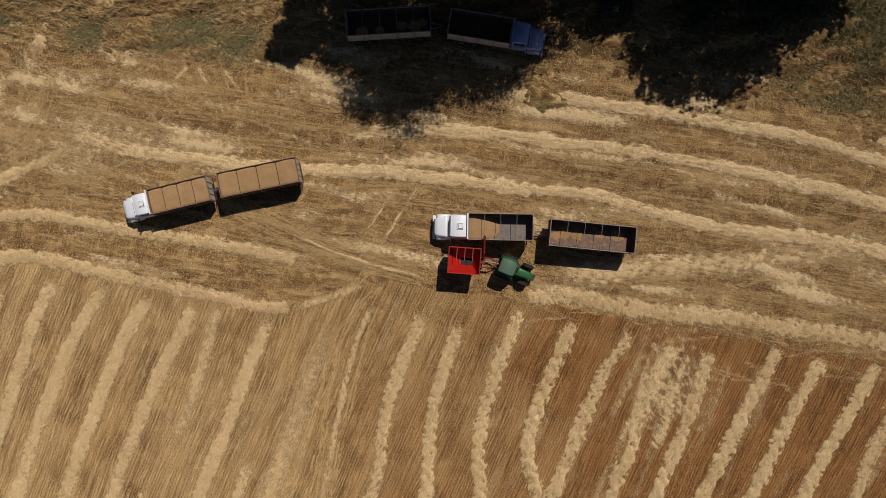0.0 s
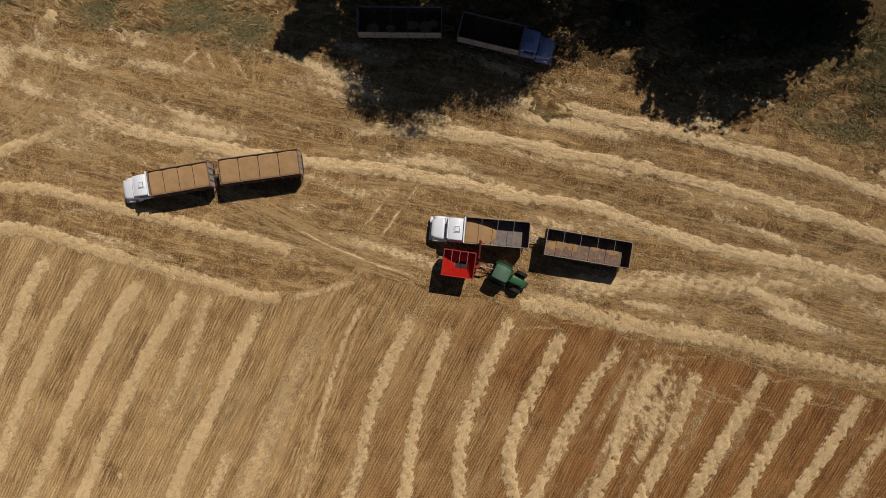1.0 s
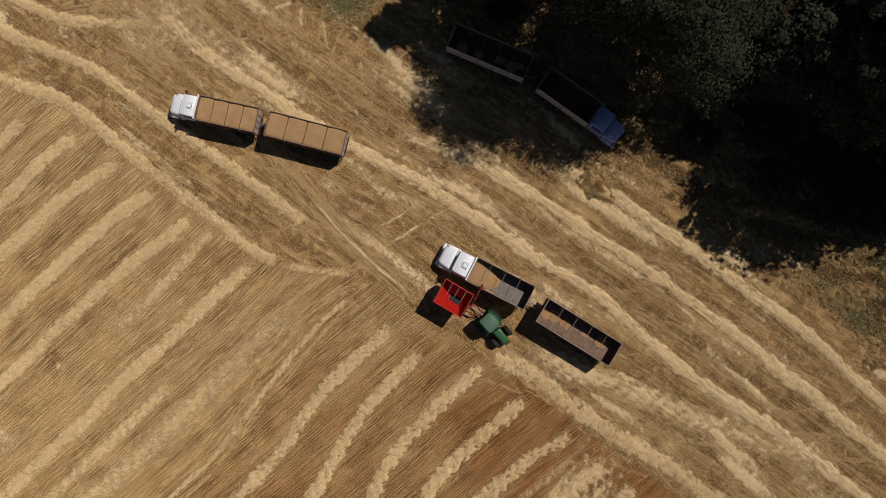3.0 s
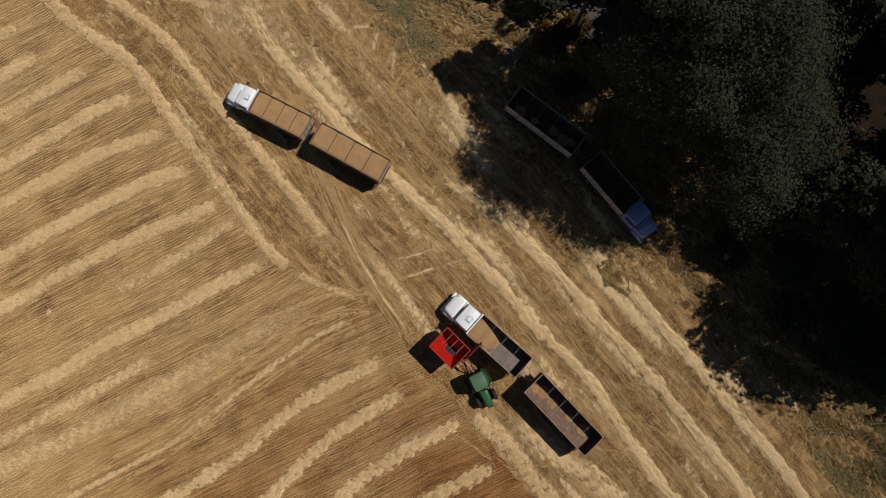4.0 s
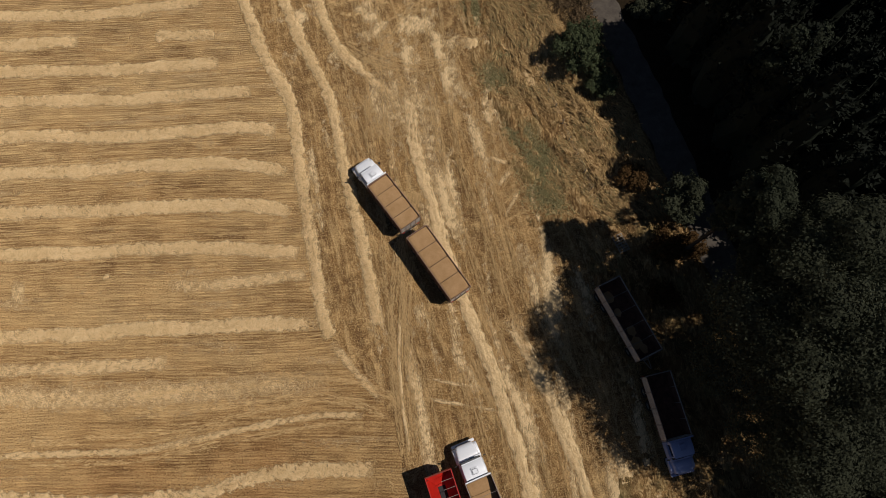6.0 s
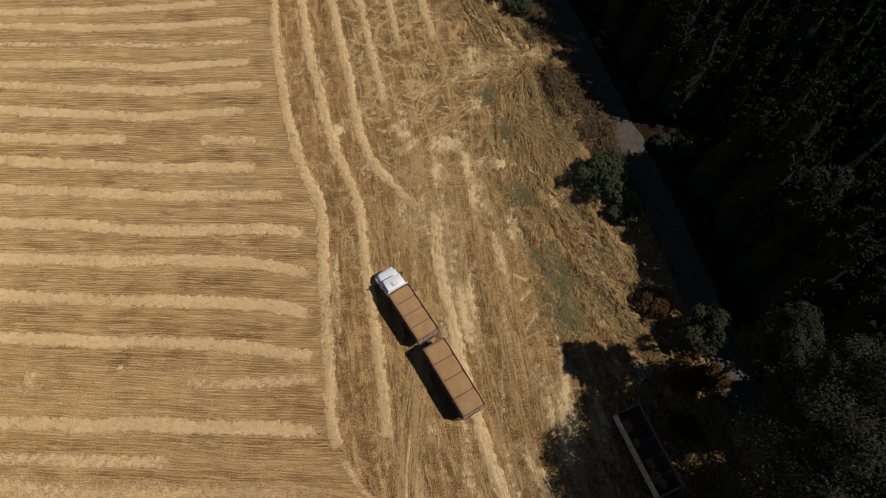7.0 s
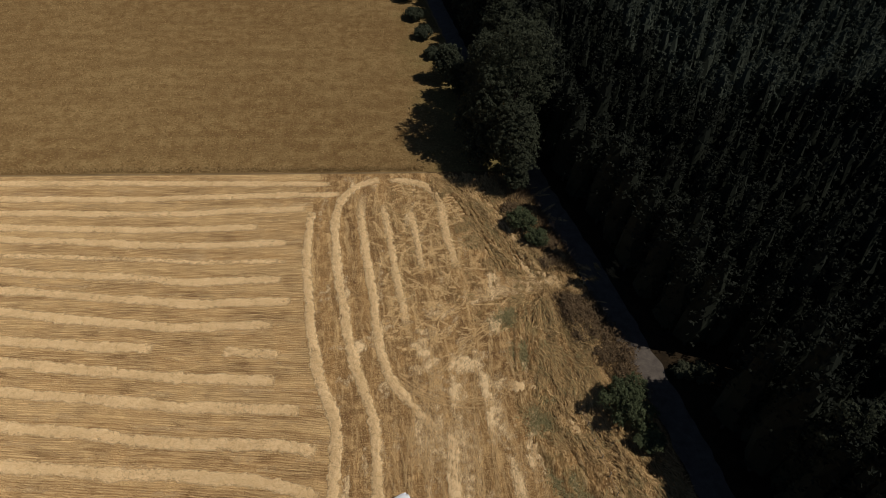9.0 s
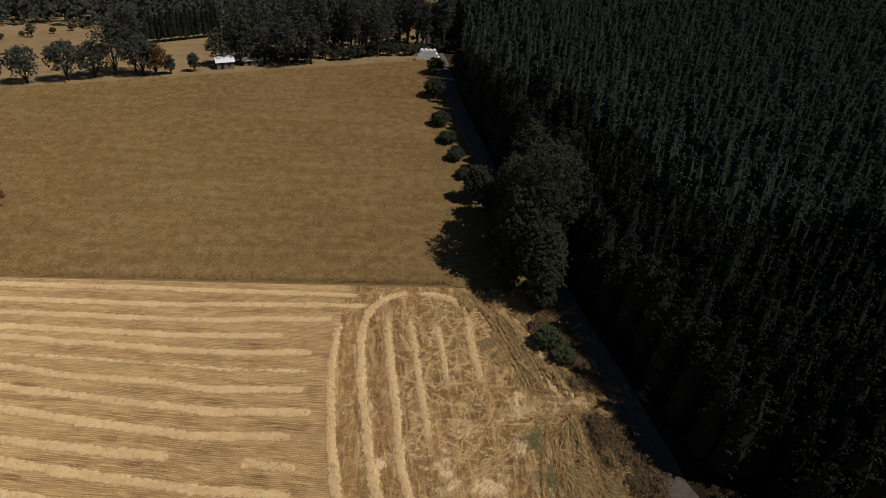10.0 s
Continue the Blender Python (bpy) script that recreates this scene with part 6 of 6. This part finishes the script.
trail([(1.2, 38.8), (5.0, 35.6), (9.0, 34.4), (13.0, 34.9)], (-0.6, -0.2, 0.2, 0.6), COMBED, 0.2, 34)
trail([(10.5, 43), (7.5, 39), (4.6, 36.6), (1.5, 35.6)], (-0.5, 0.0, 0.5), COMBED, 0.3)
trail([(13.5, 45.5), (9.5, 42.5), (6.0, 41.0)], (-0.5, 0.0, 0.5), COMBED, 0.3)
trail([(5.2, 46), (4.6, 36), (3.4, 27), (3.4, 16)], PAIR, COMBED, 0.4)

n = 260
wisps("straw_wisps", scatter(n, 0, 15, 42, 73), rng.normal(size=n) * 0.6 + rng.choice([0.3, 1.8], n), rng.uniform(0.8, 3.8, n), "thin drawn-out straw lines at the turning place", None, 2.9)
p = scatter(240, -2, 23, -58, 46, lambda x, y: x < field_edge(y) - 2)
n = len(p)
wisps("straw_wisps", p, rng.normal(size=n) * 0.18 - 1.55 + 0.1 * rng.choice([-1, 1, 3], n), rng.uniform(2.0, 8.0, n), "thin straw lines drawn out by wheels on the headland")

p = scatter(34, 11, 20, 8, 36)
wisps("straw_wisps", p, rng.choice([-0.5, -0.9, 0.6, 1.1], len(p)) + rng.normal(size=len(p)) * 0.12, rng.uniform(2.5, 6.5, len(p)), "straight pale straw lines crossing the field corner")

# weeds at the field's eastern corner
DRY = "tall dry brown weeds and grass on the rough verge"
p = scatter(26000, 10, 33, 14, 75, lambda x, y: field_edge(y) - 2.5 + 2.0 * wob(x, y, 0.3) < x < road_x(y) - 2.2)
blade_mesh("dry_weeds", p, 0.34, 0.07, 0.9, DRY_WEED, rng, DRY, "weeds")
p = scatter(20000, 24, 34, -58, 14, lambda x, y: field_edge(y) - 1 < x < road_x(y) - 2.2)
blade_mesh("dry_weeds", p, 0.28, 0.03, 1.1, DRY_WEED, rng, DRY, "weeds")
for x, y, rx, ry, turn, n in ((16.1, 46.7, 2.6, 1.6, 30, 1500), (18.0, 32.5, 2.6, 2.0, 60, 2400), (20.3, 21.0, 2.0, 3.6, 15, 3200), (18.6, 25.0, 1.5, 2.5, 20, 1500), (20.7, 18.0, 3.0, 3.4, 0, 3500), (16.0, 62.5, 1.5, 3.5, 20, 1500), (17.0, 41.0, 1.8, 2.2, 0, 1200)):
    blade_mesh("green_weeds", clump(n, x, y, rx, ry, turn), 0.26, 0.07, 1.0, GREEN_WEED, rng, "patch of grey-green weeds at the field corner", "weeds")

blade_mesh("green_weeds", clump(5000, 34.2, -43.6, 4.0, 4.0), 0.8, 0.05, 0.6, GREEN_WEED, rng, "tall grey-green weeds on the verge beyond the trees", "weeds")
blade_mesh("green_weeds", clump(1800, 27.6, -42.0, 1.6, 7.0), 0.3, 0.06, 1.0, GREEN_WEED, rng, "low grey-green weeds along the verge", "weeds")


def in_brush(x, y):
    left = float(np.interp(y, (34, 38, 42, 45, 50, 54.5, 58, 64, 72), (27.6, 26.4, 24.2, 22.0, 22.6, 22.6, 21.2, 19.6, 18.4)))
    return left + 0.9 * wob(x, y, 0.5, 3) < x < road_x(y) - 1.9 and not 50.6 < y < 54.3


p = scatter(34000, 14, 31, 34, 74, in_brush)
blade_mesh("brush_stalks", p, 1.15, 0.035, 0.5, BRUSH, rng, "tall dry brown brush stalks along the road", "brush")


def lodged(name, p, long, wide, material, label):
    """Long stems beaten down, combed by a slowly turning direction."""
    n = len(p)
    t = np.array([(math.atan2(y - 54.0, x - 21.0) if 33 < y < 51.5 else radians(-62)) + 0.8 * wob(x, y, 0.11, 21) + 0.9 * wob(x, y, 0.45, 22) for x, y in p]) + rng.normal(size=n) * 0.35
    h = long * rng.uniform(0.4, 1.0, n) * 0.5
    z = np.array([max(0.03, weed_height(x, y)) for x, y in p]) + rng.uniform(0.0, 0.16, n)
    m = np.column_stack([p, z])
    d = np.stack([np.cos(t) * h, np.sin(t) * h, rng.normal(size=n) * 0.10], 1)
    w = np.stack([-np.sin(t), np.cos(t), rng.normal(size=n) * 0.4], 1) * (wide * rng.uniform(0.5, 1.2, n))[:, None]
    vs = np.stack([m - d - w, m - d + w, m + d], 1).reshape(-1, 3)
    return tagged(new(name, mesh_arrays(name, vs, np.arange(n * 3).reshape(-1, 3), material)), label, "weeds", "", "stuff")


def in_verge(x, y):
    if 50.6 < y - 0.16 * (x - 18) < 53.6:
        return wob(x, y, 0.9, 17) > 0.2
    return field_edge(y) - (5.5 if y > 32 else 3.0) + 5.0 * wob(x, y, 0.22, 5) < x < road_x(y) - 2.2 and wob(x, y, 0.35, 8) + 0.6 * wob(x, y, 1.1, 9) > -0.25


lodged("lodged_stems", scatter(56000, 8, 33, 13, 75, in_verge), 1.3, 0.045, DRY_WEED, "long dry stems beaten flat on the verge")
lodged("green_stems", scatter(46000, 8, 33, 13, 75, lambda x, y: in_verge(x, y) and wob(x, y, 0.20, 33) > -0.04), 0.6, 0.028, GREEN_WEED, "grey-green weeds beaten flat among dry stems")
p = scatter(560, 10, 27, 15, 73, in_verge)
wisps("straw_wisps", p, rng.choice([-1.3, -0.9, -0.4, 0.5, 1.2], len(p)) + rng.normal(size=len(p)) * 0.2, rng.uniform(1.5, 5.0, len(p)), "pale straw streaks lying over the weedy verge", weed_height, 2.2)
p = scatter(1500, 0.5, 12, 49, 73, lambda x, y: wob(x, y, 0.22, 41) + 0.5 * wob(x, y, 0.9, 42) > -0.05)
blade_mesh("green_weeds", p, 0.20, 0.05, 1.2, GREEN_WEED, rng, "thin grey-green weeds among stubble at the turning place", "weeds")
p = scatter(2600, 0.5, 12, 49, 73, lambda x, y: wob(x, y, 0.25, 51) > -0.1)
blade_mesh("dry_weeds", p, 0.24, 0.04, 1.4, DRY_WEED, rng, "thin dry brown weeds among stubble at the turning place", "weeds")
RIDGE = "ridge of pushed-up dry straw and weeds along the verge"
for i, pts in enumerate(([(13.5, 71), (16.5, 63.5), (19.0, 56.5), (20.8, 52.5)], [(15.5, 69.5), (18.0, 63.0), (20.3, 57.2), (22.3, 52.8)], [(20.5, 34), (22.0, 29), (24.5, 22), (26.8, 17.4)])):
    swath(pts, 1.0, 0.22, 0.8, RIDGE, 81 + i)
for k in range(6):
    a, b = 18.2 + 0.8 * k, 15.6 + 1.75 * k
    swath([(a, 50.2), (a * 0.55 + b * 0.45 + 0.3 * math.sin(k * 2.2), 45.5), (b * 0.8 + a * 0.2, 41.5 - 0.3 * k), (b + 0.3, 37.5 - 0.5 * k)], 0.75, 0.26 + 0.03 * k, 0.95, "tangled hummock row of dry weeds on the verge", 110 + k, 2.0, WEEDY)
for k in range(4):
    swath([(19.6 + 0.9 * k, 31.5), (21.2 + 0.9 * k, 26.5), (22.6 + 1.0 * k, 21), (23.6 + 1.1 * k, 16.5)], 0.7, 0.36, 0.9, "tangled hummock row of dry weeds on the verge", 120 + k, 2.0, WEEDY)
for k in range(9):
    swath([(10.6 + 0.75 * k, 72.4 - 0.35 * k), (13.0 + 0.75 * k, 65), (14.8 + 0.7 * k, 59), (16.2 + 0.62 * k, 54)], 0.42, 0.27 + 0.06 * (k % 3), 0.8, "tangled hummock row of dry weeds on the verge", 130 + k, 2.0, WEEDY)
swath([(11.0, 50.4), (15.0, 51.0), (18.4, 51.9), (22.4, 52.7), (25.6, 53.4)], 2.3, 0.10, 0.9, "pale straw strewn over the way in from the road", 141, 3.0)
swath([(10.6, 37.0), (12.4, 36.7)], 1.0, 0.2, 0.5, FLAT, 95)
swath([(14.2, 36.8), (17.2, 36.2)], 1.2, 0.28, 0.5, FLAT, 96)
for i, pts in enumerate(([(14.1, 22.9), (17.3, 21.2)], [(17.3, 21.2), (14.6, 18.6)], [(17.5, 18.7), (14.6, 15.1)], [(-24.6, 16.9), (-26.4, 15.5)], [(-35.5, 16.2), (-32.5, 16.0)])):
    swath(pts, 2.0 if i == 4 else 0.45, 0.14, 0.5, FLAT, 97 + i)


def rail_fence(points):
    """Leaning posts with two wires and a top rail."""
    v = base("field_fence", pose(points[0][0], points[0][1], 0), "old leaning post and wire fence in the weeds", "fence")
    off = Vector((points[0][0], points[0][1], 0))
    tops = []
    for i, (x, y) in enumerate(points):
        bm = bmesh.new()
        top = Vector((x + 0.06 * math.sin(i * 2.1), y + 0.05 * math.cos(i * 1.7), 1.25)) - off
        rod(bm, Vector((x, y, -0.1)) - off, top, 0.06, 0.05, 7)
        part("post", bm, WOOD, v, "grey wooden post")
        tops.append(top)
    for z in (0.15, 0.6):
        for a, b in zip(tops, tops[1:]):
            bm = bmesh.new()
            rod(bm, a - Vector((0, 0, z)), b - Vector((0, 0, z)), 0.008, n=4)
            part("wire", bm, STEEL, v)
    return v


rail_fence([(22.2 + 0.335 * k * 0.95, 33.0 - k * 2.0) for k in range(9)])


def pallet(m):
    v = base("pallet", m, "grey wooden pallet lying in the weeds", "pallet")
    for k in range(7):
        y = -0.9 + k * 0.3
        part("slat", boxes((-0.6, 0.6, y - 0.06, y + 0.06, 0.30, 0.335, 0.004)), WOOD, v)
    for x in (-0.52, 0, 0.52):
        part("bearer", boxes((x - 0.05, x + 0.05, -0.98, 0.98, 0.18, 0.30, 0.004)), WOOD, v)
        part("bearer", boxes((x - 0.05, x + 0.05, -0.98, 0.98, 0.0, 0.14, 0.004)), WOOD, v)
    for k in range(3):
        y = -0.85 + k * 0.85
        part("slat", boxes((-0.6, 0.6, y - 0.06, y + 0.06, 0.14, 0.18, 0.004)), WOOD, v)
    return v


pallet(pose(26.4, 10.7, 0, 0, 0, 15))
